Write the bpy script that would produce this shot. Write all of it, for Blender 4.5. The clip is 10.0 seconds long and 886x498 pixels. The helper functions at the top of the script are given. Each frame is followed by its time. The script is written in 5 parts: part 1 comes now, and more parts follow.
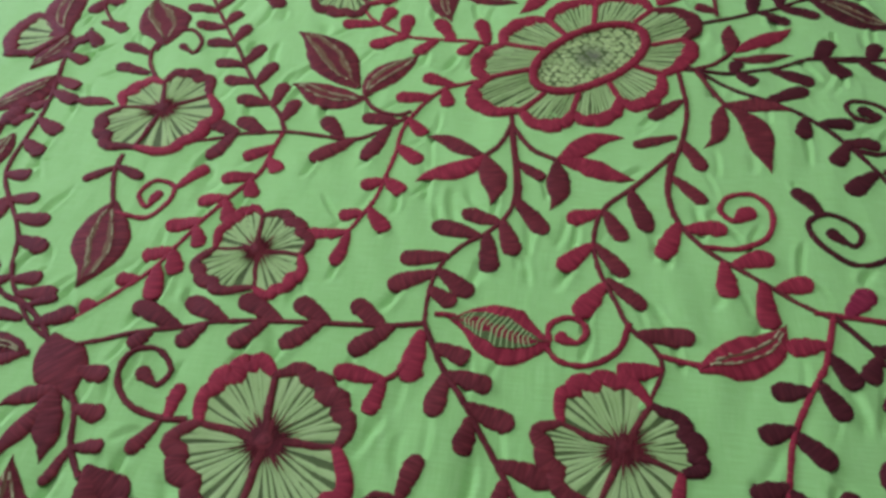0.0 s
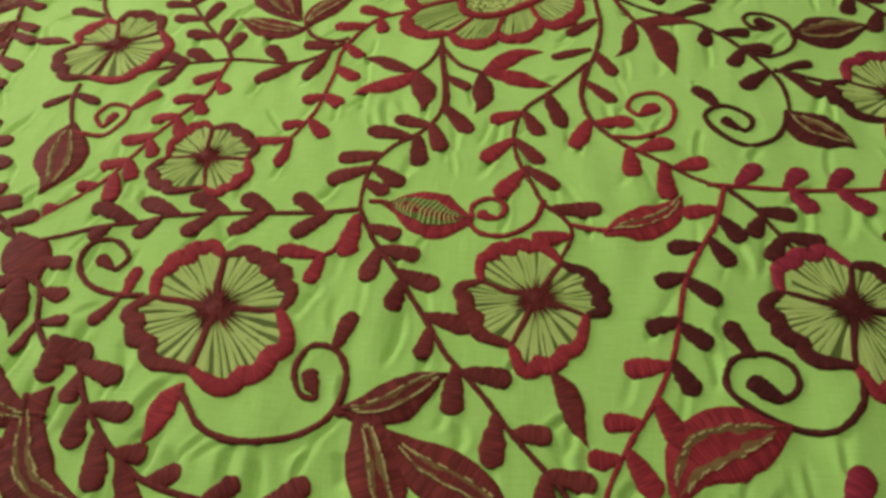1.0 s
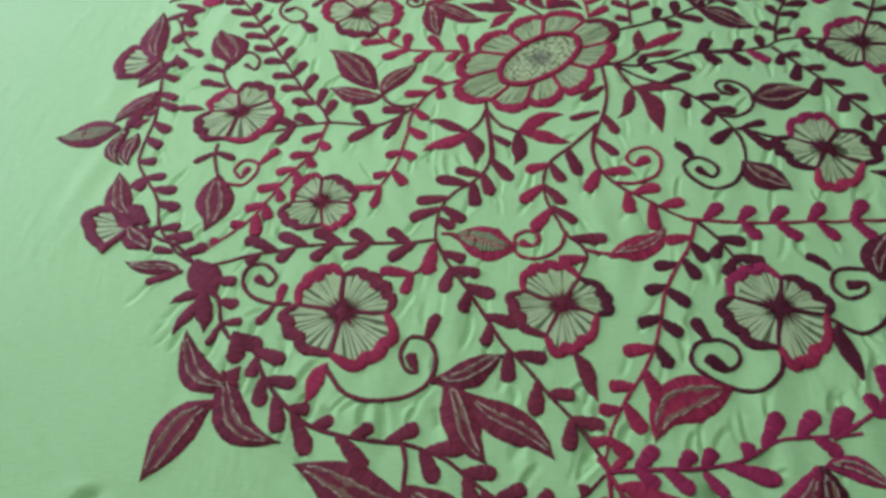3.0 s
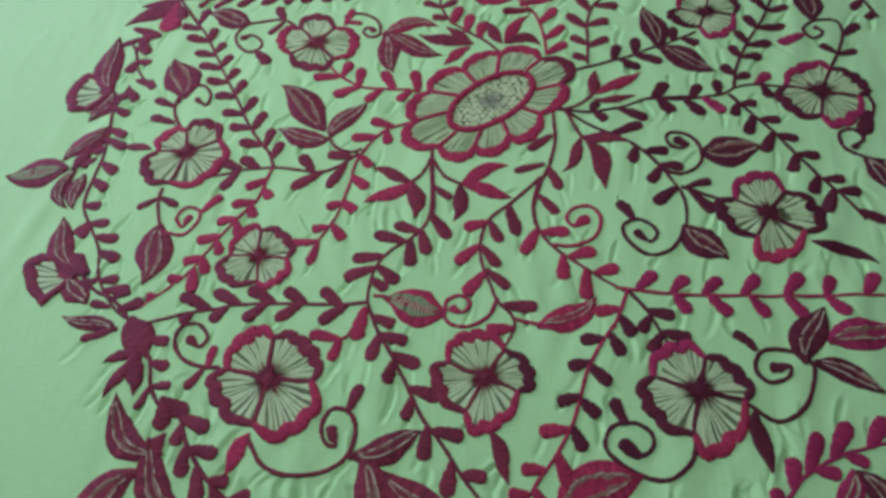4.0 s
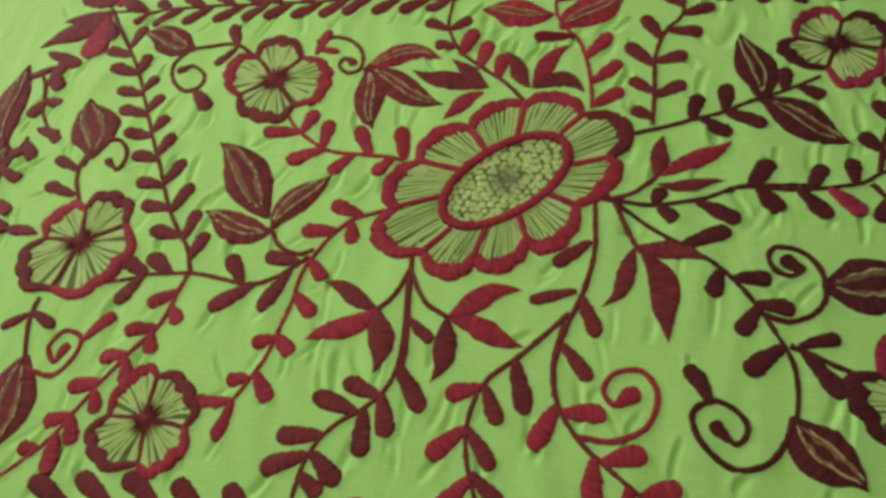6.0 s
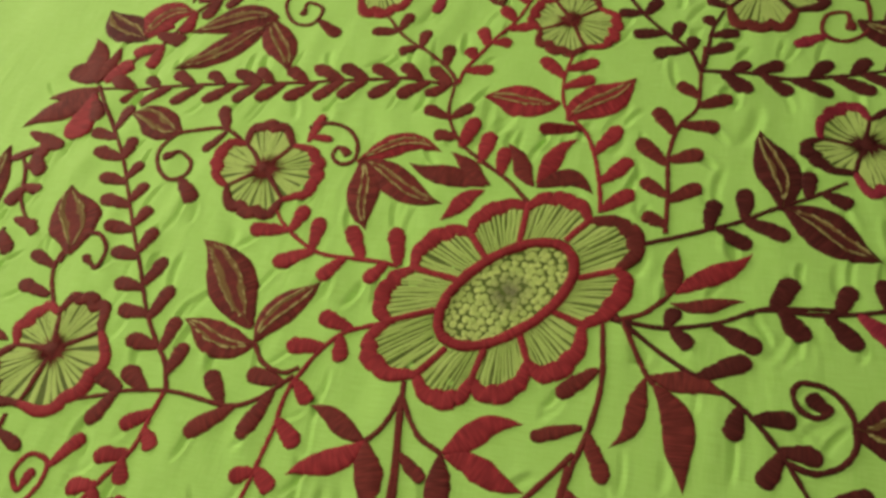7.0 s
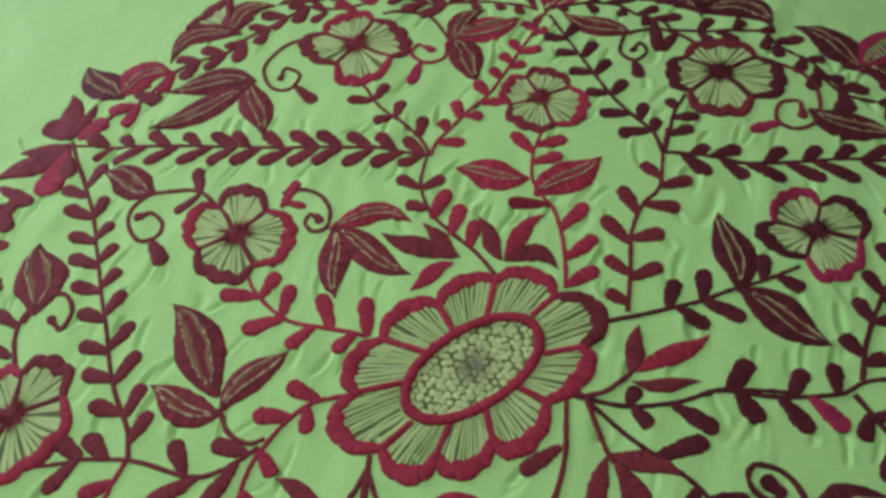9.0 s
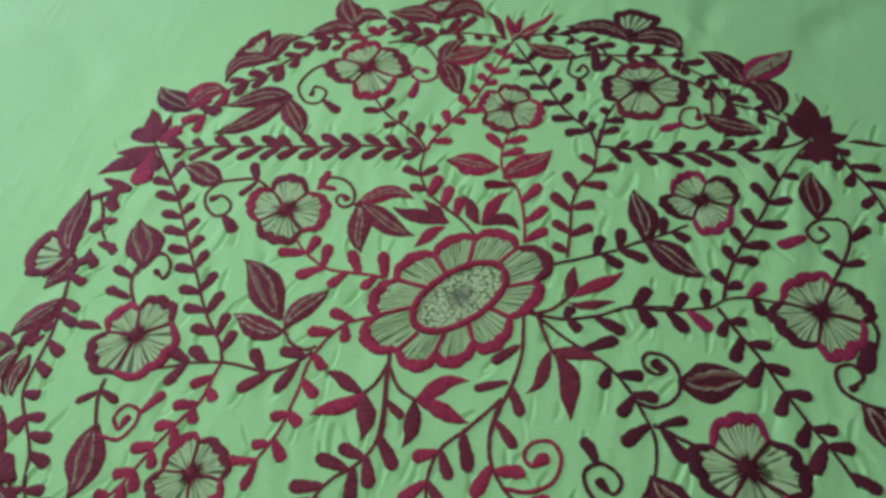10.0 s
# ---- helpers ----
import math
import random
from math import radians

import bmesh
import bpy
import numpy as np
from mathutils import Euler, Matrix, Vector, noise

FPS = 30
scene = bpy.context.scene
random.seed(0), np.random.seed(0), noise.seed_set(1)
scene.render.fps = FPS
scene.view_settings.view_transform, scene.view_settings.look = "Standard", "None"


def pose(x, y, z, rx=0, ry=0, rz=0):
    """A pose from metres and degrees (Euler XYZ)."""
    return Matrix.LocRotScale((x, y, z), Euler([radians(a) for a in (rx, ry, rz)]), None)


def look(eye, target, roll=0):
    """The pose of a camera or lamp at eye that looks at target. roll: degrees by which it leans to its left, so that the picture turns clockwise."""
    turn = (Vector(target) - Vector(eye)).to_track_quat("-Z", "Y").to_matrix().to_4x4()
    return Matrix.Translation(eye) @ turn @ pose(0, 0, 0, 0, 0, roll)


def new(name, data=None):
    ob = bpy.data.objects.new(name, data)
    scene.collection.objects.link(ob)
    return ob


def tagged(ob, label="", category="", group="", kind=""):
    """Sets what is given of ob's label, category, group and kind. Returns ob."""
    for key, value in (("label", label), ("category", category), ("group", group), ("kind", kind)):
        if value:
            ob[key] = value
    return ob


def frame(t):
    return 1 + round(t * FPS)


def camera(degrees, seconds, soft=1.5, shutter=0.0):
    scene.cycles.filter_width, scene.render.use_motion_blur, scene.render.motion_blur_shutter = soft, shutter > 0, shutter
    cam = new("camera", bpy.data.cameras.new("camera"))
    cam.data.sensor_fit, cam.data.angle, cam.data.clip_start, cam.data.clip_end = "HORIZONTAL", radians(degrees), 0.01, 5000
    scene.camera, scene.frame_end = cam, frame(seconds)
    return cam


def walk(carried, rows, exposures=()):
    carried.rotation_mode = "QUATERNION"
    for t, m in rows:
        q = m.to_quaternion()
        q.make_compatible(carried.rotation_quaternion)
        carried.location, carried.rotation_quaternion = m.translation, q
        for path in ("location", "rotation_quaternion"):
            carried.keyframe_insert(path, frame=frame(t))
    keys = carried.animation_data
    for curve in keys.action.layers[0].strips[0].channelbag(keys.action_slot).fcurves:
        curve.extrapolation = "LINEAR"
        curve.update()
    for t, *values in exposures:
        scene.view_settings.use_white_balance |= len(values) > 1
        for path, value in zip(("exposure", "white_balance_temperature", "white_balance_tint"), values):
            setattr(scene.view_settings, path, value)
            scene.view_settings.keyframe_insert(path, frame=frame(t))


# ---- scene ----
cam = camera(63.7, 10.0, soft=3.3)

# eye, target and roll of the camera along its way
PATH = [
    (0, (-0.05, -0.589, 0.434), (-0.276, 0.633, -1.133), -3.7),
    (0.5, (-0.029, -0.647, 0.416), (-0.217, 0.596, -1.139), -2.7),
    (1, (-0.002, -0.689, 0.419), (-0.172, 0.549, -1.143), -4.0),
    (1.5, (-0.014, -0.756, 0.431), (-0.179, 0.441, -1.164), -3.9),
    (2, (-0.011, -0.811, 0.464), (-0.18, 0.384, -1.13), -4.8),
    (2.2, (-0.016, -0.831, 0.493), (-0.178, 0.356, -1.109), -4.6),
    (2.5, (-0.031, -0.837, 0.538), (-0.204, 0.381, -1.038), -5.4),
    (2.7, (-0.037, -0.83, 0.576), (-0.237, 0.39, -0.996), -6.3),
    (3.8, (0.048, -0.72, 0.686), (-0.159, 0.384, -0.962), -6.0),
    (4, (0.062, -0.696, 0.69), (-0.182, 0.394, -0.969), -7.4),
    (4.5, (0.067, -0.59, 0.672), (-0.189, 0.481, -0.997), -7.5),
    (5, (0.078, -0.511, 0.626), (-0.244, 0.539, -1.046), -8.8),
    (5.2, (0.087, -0.474, 0.601), (-0.265, 0.516, -1.101), -11.3),
    (6.3, (0.088, -0.357, 0.522), (-0.347, 0.601, -1.179), -15.4),
    (6.5, (0.095, -0.335, 0.519), (-0.344, 0.615, -1.186), -16.1),
    (7, (0.08, -0.283, 0.539), (-0.371, 0.711, -1.136), -14.8),
    (7.5, (0.076, -0.252, 0.554), (-0.361, 0.793, -1.094), -13.6),
    (8, (0.071, -0.233, 0.583), (-0.352, 0.881, -1.023), -10.9),
    (8.5, (0.078, -0.227, 0.579), (-0.323, 0.921, -1.009), -9.4),
    (9, (0.077, -0.266, 0.566), (-0.295, 0.84, -1.058), -8.6),
    (9.5, (0.091, -0.364, 0.647), (-0.278, 0.725, -0.989), -9.0),
    (10, (0.128, -0.455, 0.762), (-0.22, 0.661, -0.861), -8.3),
]
# stops, kelvin and tint of the camera
EXPOSURES = [
    (0, -0.21, 5750, 50),
    (0.5, -0.21, 7030, 38),
    (1, -0.16, 8880, 35),
    (1.5, -0.15, 8290, 37),
    (2, -0.07, 8290, 37),
    (2.5, 0.01, 5780, 55),
    (2.7, 0.02, 5510, 66),
    (3.8, -0.10, 5330, 79),
    (4, -0.13, 5320, 76),
    (4.5, -0.16, 5290, 73),
    (5, -0.22, 5360, 60),
    (5.2, -0.21, 5780, 53),
    (6.3, -0.25, 8650, 31),
    (6.5, -0.25, 9360, 30),
    (7, -0.24, 10340, 29),
    (7.5, -0.23, 9290, 28),
    (8, -0.22, 7600, 39),
    (8.5, -0.24, 5980, 55),
    (9, -0.24, 6130, 56),
    (9.5, -0.26, 5580, 60),
    (10, -0.22, 5360, 57),
]
walk(cam, [(t, look(eye, target, roll)) for t, eye, target, roll in PATH], EXPOSURES)

# ---- place ----
# world and light: a dim room by day, lit by one large window beyond the bed's left side, plus an added fill light above
# the middle
WORLD = bpy.data.worlds.new("world")
scene.world = WORLD
WORLD.use_nodes = True
WN = WORLD.node_tree
SKY = WN.nodes.new("ShaderNodeTexSky")
SKY.sky_type, SKY.sun_disc = "NISHITA", False
SKY.sun_elevation, SKY.sun_rotation = radians(35), radians(300)
WN.links.new(SKY.outputs[0], WN.nodes["Background"].inputs[0])
WN.nodes["Background"].inputs[1].default_value = 0.08


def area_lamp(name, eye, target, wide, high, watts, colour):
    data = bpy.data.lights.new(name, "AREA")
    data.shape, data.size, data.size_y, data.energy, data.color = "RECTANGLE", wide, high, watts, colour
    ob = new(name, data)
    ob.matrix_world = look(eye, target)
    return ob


area_lamp("window_light", (-3.19, 1.3, 1.15), (0.0, 0.0, 0.0), 1.5, 1.3, 80, (0.96, 0.98, 1.0))
# added fill with no known source: lifts the brightness of the medallion's middle
area_lamp("centre_fill_light", (-0.35, 0.05, 1.30), (-0.35, 0.05, 0.0), 0.34, 0.34, 7.4, (1.0, 0.95, 0.86))


# ---- materials ----
def material(name):
    m = bpy.data.materials.new(name)
    m.use_nodes = True
    return m, m.node_tree.nodes, m.node_tree.links, m.node_tree.nodes["Principled BSDF"]


def node(nodes, links, kind, ins=(), operation=""):
    n = nodes.new(kind)
    if operation:
        n.operation = operation
    for k, v in dict(ins).items():
        if hasattr(v, "is_output"):
            links.new(v, n.inputs[k])
        else:
            n.inputs[k].default_value = v
    return n


def mixed(nodes, links, fac, a, b, how="MIX"):
    n = nodes.new("ShaderNodeMix")
    n.data_type, n.blend_type = "RGBA", how
    for i, v in ((0, fac), (6, a), (7, b)):
        if hasattr(v, "is_output"):
            links.new(v, n.inputs[i])
        else:
            n.inputs[i].default_value = v
    return n.outputs[2]


def ramped(nodes, links, fac, lo, hi):
    n = nodes.new("ShaderNodeMapRange")
    links.new(fac, n.inputs[0])
    n.inputs[1].default_value, n.inputs[2].default_value = lo, hi
    return n.outputs[0]


def thread_material(name, dark, main, light, sheen=0.0):
    """Stranded cotton in satin stitch: fine threads run across each shape, in a hand-dyed, uneven shade."""
    m, N, L, B = material(name)
    uv = node(N, L, "ShaderNodeUVMap")
    grain_at = node(N, L, "ShaderNodeMapping", {0: uv.outputs[0], 3: (900, 45, 1)})
    grain = node(N, L, "ShaderNodeTexNoise", {0: grain_at.outputs[0], 2: 1.0, 3: 3.0})
    rows_at = node(N, L, "ShaderNodeMapping", {0: uv.outputs[0], 3: (430, 30, 1)})
    rows = node(N, L, "ShaderNodeTexNoise", {0: rows_at.outputs[0], 2: 1.0, 3: 2.0})
    place = node(N, L, "ShaderNodeTexCoord")
    wide = node(N, L, "ShaderNodeTexNoise", {0: place.outputs["Object"], 2: 16.0, 3: 3.0})
    each = node(N, L, "ShaderNodeObjectInfo")
    c = mixed(N, L, ramped(N, L, wide.outputs[0], 0.35, 0.68), dark + (1,), main + (1,))
    c = mixed(N, L, ramped(N, L, each.outputs["Random"], 0.0, 2.2), c, light + (1,))
    worn = node(N, L, "ShaderNodeTexNoise", {0: place.outputs["Object"], 2: 75.0, 3: 3.0})
    c = mixed(N, L, ramped(N, L, worn.outputs[0], 0.48, 0.95), c, light + (1,))
    c = mixed(N, L, ramped(N, L, worn.outputs[0], 0.46, 0.15), c, dark + (1,))
    c = mixed(N, L, ramped(N, L, grain.outputs[0], 0.35, 0.8), c, light + (1,))
    c = mixed(N, L, ramped(N, L, rows.outputs[0], 0.62, 0.35), c, mixed(N, L, 0.6, c, dark + (1,)))
    L.new(c, B.inputs["Base Color"])
    both = node(N, L, "ShaderNodeMath", {0: grain.outputs[0], 1: rows.outputs[0]}, operation="ADD")
    bump = node(N, L, "ShaderNodeBump", {"Strength": 0.5, "Distance": 0.0009, "Height": both.outputs[0]})
    L.new(bump.outputs[0], B.inputs["Normal"])
    B.inputs["Roughness"].default_value = 0.7
    B.inputs["Sheen Weight"].default_value = sheen
    B.inputs["Specular IOR Level"].default_value = 0.14
    return m


def cloth_material():
    """Thin, plain-woven lime green cotton, slightly creased."""
    m, N, L, B = material("green_cotton")
    place = node(N, L, "ShaderNodeTexCoord").outputs["Object"]
    wide = node(N, L, "ShaderNodeTexNoise", {0: place, 2: 3.0, 3: 4.0})
    weave_x = node(N, L, "ShaderNodeTexNoise", {0: node(N, L, "ShaderNodeMapping", {0: place, 3: (1100, 50, 1)}).outputs[0], 2: 1.0, 3: 2.0})
    weave_y = node(N, L, "ShaderNodeTexNoise", {0: node(N, L, "ShaderNodeMapping", {0: place, 3: (50, 1100, 1)}).outputs[0], 2: 1.0, 3: 2.0})
    def creases(turn, across, along, seed):
        at = node(N, L, "ShaderNodeMapping", {0: place, 1: (seed, seed, 0), 2: (0, 0, radians(turn)), 3: (across, along, 1)}).outputs[0]
        line = ramped(N, L, node(N, L, "ShaderNodeTexNoise", {0: at, 2: 1.0, 3: 2.0}).outputs[0], 0.46, 0.74)
        patch_at = node(N, L, "ShaderNodeMapping", {0: place, 1: (seed * 2, seed, 0)}).outputs[0]
        patch = ramped(N, L, node(N, L, "ShaderNodeTexNoise", {0: patch_at, 2: 7.0, 3: 2.0}).outputs[0], 0.50, 0.66)
        return node(N, L, "ShaderNodeMath", {0: line, 1: patch}, operation="MULTIPLY").outputs[0]

    crease = node(N, L, "ShaderNodeMath", {0: creases(-9, 48, 12, 0.0), 1: creases(16, 60, 15, 3.7)}, operation="ADD")
    c = mixed(N, L, ramped(N, L, wide.outputs[0], 0.3, 0.7), (0.230, 0.685, 0.178, 1), (0.268, 0.745, 0.215, 1))
    c = mixed(N, L, ramped(N, L, weave_x.outputs[0], 0.3, 0.9), c, (0.325, 0.785, 0.268, 1))
    c = mixed(N, L, ramped(N, L, weave_y.outputs[0], 0.3, 1.0), c, (0.213, 0.60, 0.130, 1))
    L.new(c, B.inputs["Base Color"])
    a = node(N, L, "ShaderNodeMath", {0: weave_x.outputs[0], 1: weave_y.outputs[0]}, operation="ADD")
    fine = node(N, L, "ShaderNodeBump", {"Strength": 0.18, "Distance": 0.0006, "Height": a.outputs[0]})
    b = node(N, L, "ShaderNodeBump", {"Strength": 0.22, "Distance": 0.004, "Height": crease.outputs[0], "Normal": fine.outputs[0]})
    L.new(b.outputs[0], B.inputs["Normal"])
    B.inputs["Roughness"].default_value = 0.8
    B.inputs["Specular IOR Level"].default_value = 0.25
    B.inputs["Sheen Weight"].default_value = 0.25
    B.inputs["Sheen Roughness"].default_value = 0.4
    return m


def plain_material(name, a, b, scale, rough):
    m, N, L, B = material(name)
    place = node(N, L, "ShaderNodeTexCoord").outputs["Object"]
    n = node(N, L, "ShaderNodeTexNoise", {0: place, 2: scale, 3: 6.0})
    L.new(mixed(N, L, n.outputs[0], a + (1,), b + (1,)), B.inputs["Base Color"])
    bump = node(N, L, "ShaderNodeBump", {"Strength": 0.2, "Distance": 0.002, "Height": n.outputs[0]})
    L.new(bump.outputs[0], B.inputs["Normal"])
    B.inputs["Roughness"].default_value = rough
    return m


def centre_material():
    """Pale cell stitches with a grey worn stain in their middle."""
    m, N, L, B = material("cell_stitch")
    place = node(N, L, "ShaderNodeTexCoord").outputs["Object"]
    island = node(N, L, "ShaderNodeNewGeometry").outputs["Random Per Island"]
    c = mixed(N, L, island, (0.25, 0.48, 0.14, 1), (0.35, 0.61, 0.20, 1))
    rough = node(N, L, "ShaderNodeTexNoise", {0: place, 2: 110.0, 3: 3.0})
    far = node(N, L, "ShaderNodeVectorMath", {0: place}, operation="LENGTH")
    wob = node(N, L, "ShaderNodeMath", {0: rough.outputs[0], 1: 0.022}, operation="MULTIPLY")
    add = node(N, L, "ShaderNodeMath", {0: far.outputs["Value"], 1: wob.outputs[0]}, operation="ADD")
    stain = ramped(N, L, add.outputs[0], 0.034, 0.015)
    weak = node(N, L, "ShaderNodeMath", {0: stain, 1: 0.8}, operation="MULTIPLY")
    L.new(mixed(N, L, weak.outputs[0], c, (0.075, 0.09, 0.06, 1)), B.inputs["Base Color"])
    B.inputs["Roughness"].default_value = 0.6
    return m


CLOTH = cloth_material()
MAROON = thread_material("maroon_thread", (0.055, 0.0105, 0.0110), (0.140, 0.0230, 0.0225), (0.235, 0.046, 0.045))
CRIMSON = thread_material("crimson_thread", (0.128, 0.0115, 0.018), (0.265, 0.025, 0.039), (0.40, 0.052, 0.070))
PLUM = thread_material("plum_thread", (0.031, 0.0062, 0.0075), (0.068, 0.0125, 0.0135), (0.12, 0.027, 0.027))
ROSE = thread_material("rose_thread", (0.125, 0.0105, 0.024), (0.235, 0.022, 0.048), (0.35, 0.046, 0.080))
OLIVE = thread_material("olive_thread", (0.22, 0.47, 0.13), (0.305, 0.585, 0.19), (0.40, 0.68, 0.27))
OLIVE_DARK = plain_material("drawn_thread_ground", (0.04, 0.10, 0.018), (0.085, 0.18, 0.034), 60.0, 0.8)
STRAW = thread_material("straw_thread", (0.25, 0.30, 0.12), (0.36, 0.44, 0.19), (0.47, 0.56, 0.28))
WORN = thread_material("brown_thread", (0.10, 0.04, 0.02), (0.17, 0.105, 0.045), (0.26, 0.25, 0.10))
CELLS = centre_material()
WALL = plain_material("wall_paint", (0.62, 0.60, 0.56), (0.70, 0.68, 0.64), 5.0, 0.8)
FLOOR = plain_material("floor_tile", (0.30, 0.24, 0.19), (0.38, 0.31, 0.25), 4.0, 0.5)
TICKING = plain_material("mattress_ticking", (0.6, 0.58, 0.54), (0.7, 0.68, 0.63), 30.0, 0.8)
SHADE = {"d": MAROON, "c": CRIMSON, "p": PLUM, "r": ROSE}


# ---- shapes ----
def swell(x, y):
    """Height of the cloth: broad unevenness, folds that run along the bed, and puckers drawn by the stitching."""
    z = 0.003 * noise.noise((x * 2.3, y * 2.3, 0.4))
    u, v = x * 0.985 - y * 0.17, x * 0.17 + y * 0.985
    gate = min(1.0, max(0.0, 1.6 * noise.noise((x * 6.0, y * 6.0, 7.7)) + 0.45))
    sewn = 1.0 - min(1.0, max(0.0, (math.hypot(x, y) - 0.56) * 8.0))
    z += (0.0004 + 0.0030 * sewn) * gate * noise.noise((u * 36.0, v * 11.0, 3.1))
    s, t = x * 0.94 + y * 0.34, -x * 0.34 + y * 0.94
    gate = min(1.0, max(0.0, 1.8 * noise.noise((x * 7.0, y * 7.0, 2.2)) + 0.2))
    z += 0.0022 * sewn * gate * noise.noise((s * 42.0, t * 13.0, 9.1))
    r = math.hypot(x, y)
    if r > 0.5:
        z += min(1.0, (r - 0.5) * 5.0) * (0.0008 * noise.noise((u * 9.0, v * 1.6, 1.9)) + 0.006 * noise.noise((u * 2.8, v * 1.4, 5.2)))
    return z


def part(name, mesh, mats, parent, label=""):
    ob = new(name, mesh)
    for m in mats if isinstance(mats, (list, tuple)) else [mats]:
        mesh.materials.append(m)
    mesh.polygons.foreach_set("use_smooth", [True] * len(mesh.polygons))
    if parent is not None:
        ob.parent = parent
    if label:
        tagged(ob, label)
    return ob


def sheet_mesh(name, rows):
    """A mesh from rows of (x, y, z, u, v); z is counted from the cloth."""
    verts, uvs, faces = [], [], []
    n = len(rows[0])
    for row in rows:
        for x, y, z, u, v in row:
            verts.append((x, y, z + swell(x, y)))
            uvs.append((u, v))
    for i in range(len(rows) - 1):
        for j in range(n - 1):
            a = i * n + j
            faces.append((a, a + 1, a + n + 1, a + n))
    return finish(name, verts, uvs, faces)


def finish(name, verts, uvs, faces, slots=None):
    me = bpy.data.meshes.new(name)
    me.from_pydata(verts, [], faces)
    layer = me.uv_layers.new(name="UVMap")
    idx = np.zeros(len(me.loops), dtype=np.int32)
    me.loops.foreach_get("vertex_index", idx)
    layer.data.foreach_set("uv", np.array(uvs, dtype=np.float32)[idx].ravel())
    if slots:
        me.polygons.foreach_set("material_index", slots)
    return me


def spline(points, steps=8, closed=False):
    """A smooth line through the points."""
    p = [Vector((a, b)) for a, b in points]
    n = len(p)
    out = []
    for i in range(n if closed else n - 1):
        if closed:
            a, b, c, d = p[i - 1], p[i], p[(i + 1) % n], p[(i + 2) % n]
        else:
            b, c = p[i], p[i + 1]
            a, d = p[i - 1] if i else 2 * b - c, p[i + 2] if i + 2 < n else 2 * c - b
        for k in range(steps):
            t = k / steps
            out.append(0.5 * (2 * b + (c - a) * t + (2 * a - 5 * b + 4 * c - d) * t * t + (3 * b - a - 3 * c + d) * t ** 3))
    if not closed:
        out.append(p[-1])
    return out


def petal_line(a, peak, b, broad, steps=20):
    """The rim of a petal between the ends a and b of two bars: broad and blunt, highest at its peak."""
    a, peak, b = Vector(a), Vector(peak), Vector(b)
    rise = peak - (a + b) / 2
    return [a.lerp(b, i / steps) + rise * (1 - abs(2 * i / steps - 1) ** broad) for i in range(steps + 1)]


def side(p, q):
    d = (q - p).normalized()
    return Vector((-d.y, d.x))


ROUND = [(-1.0, -0.35), (-0.95, 0.45), (-0.78, 0.82), (-0.4, 0.97), (0.0, 1.0), (0.4, 0.97), (0.78, 0.82), (0.95, 0.45), (1.0, -0.35)]


def ridge(name, line, widths, high, rag=0.26):
    """A raised band of stitches along a line; widths are full widths at its points."""
    rows, run = [], 0.0
    for i, p in enumerate(line):
        n = side(line[max(0, i - 1)], line[min(len(line) - 1, i + 1)])
        if i:
            run += (p - line[i - 1]).length
        w = widths[i] / 2
        h = min(high, w * 0.9) * (1 + 0.12 * noise.noise((p.x * 300, p.y * 300, 8)))
        lean = {-1: 1 + rag * noise.noise((p.x * 410, p.y * 410, 1.5)), 1: 1 + rag * noise.noise((p.x * 410, p.y * 410, 6.5))}
        rows.append([])
        for a, b in ROUND:
            d = a * w + math.copysign(a * a, a) * (lean[-1 if a < 0 else 1] - 1) * min(w, 0.006)
            rows[-1].append((p.x + n.x * d, p.y + n.y * d, b * h, run, d))
    return sheet_mesh(name, rows)


def stem_mesh(name, line, wide, high=0.0019, taper=0.75):
    n = len(line)
    return ridge(name, line, [wide * (1 - (1 - taper) * i / n) * (1 + 0.3 * noise.noise((p.x * 190, p.y * 190, 0))) for i, p in enumerate(line)], high)


def leaf_mesh(name, base, tip, wide, bend, form, high=0.0019):
    """A padded satin leaf from base to tip: a drop with a round end, or a blade with a pointed one."""
    a, b = Vector(base), Vector(tip)
    length = (b - a).length
    n = side(a, b)
    seed = a.x * 57 + b.y * 91
    line, widths = [], []
    curve = 1 if noise.noise((seed * 3.1, 0.7, 1.3)) > 0 else -1
    count = 21
    for i in range(count):
        s = i / (count - 1)
        s = 0.5 - 0.5 * math.cos(math.pi * s)
        if form == "drop":
            w = 1.04 * (s ** 0.6) * math.sqrt(max(0.0, 1 - s ** 7)) + 0.2 * (1 - s)
        else:
            w = 1.05 * math.sin(math.pi * s ** 0.92) ** 1.12 * (1.0 - 0.08 * s) + 0.09 * (1 - s) ** 2
        w *= 1 + 0.07 * noise.noise((seed, s * 4, 0.5))
        line.append(a + (b - a) * s + n * (bend * length * math.sin(math.pi * s) + 0.03 * length * noise.noise((seed, s * 2.5, 4.0)) * s
                    + (0.03 * curve * length * math.sin(2 * math.pi * s) if form != "drop" else 0.0)))
        widths.append(max(0.0006, w * wide * length))
    return ridge(name, line, widths, high), line, widths


PUCKERS = []


def pucker(start, end, wide, deep):
    """A small crease of the cloth from start to end."""
    PUCKERS.append((Vector(start), Vector(end), wide, deep))


BEDSPREAD = tagged(new("bedspread"), "lime green cotton bedspread embroidered with a maroon floral medallion", "bedspread")


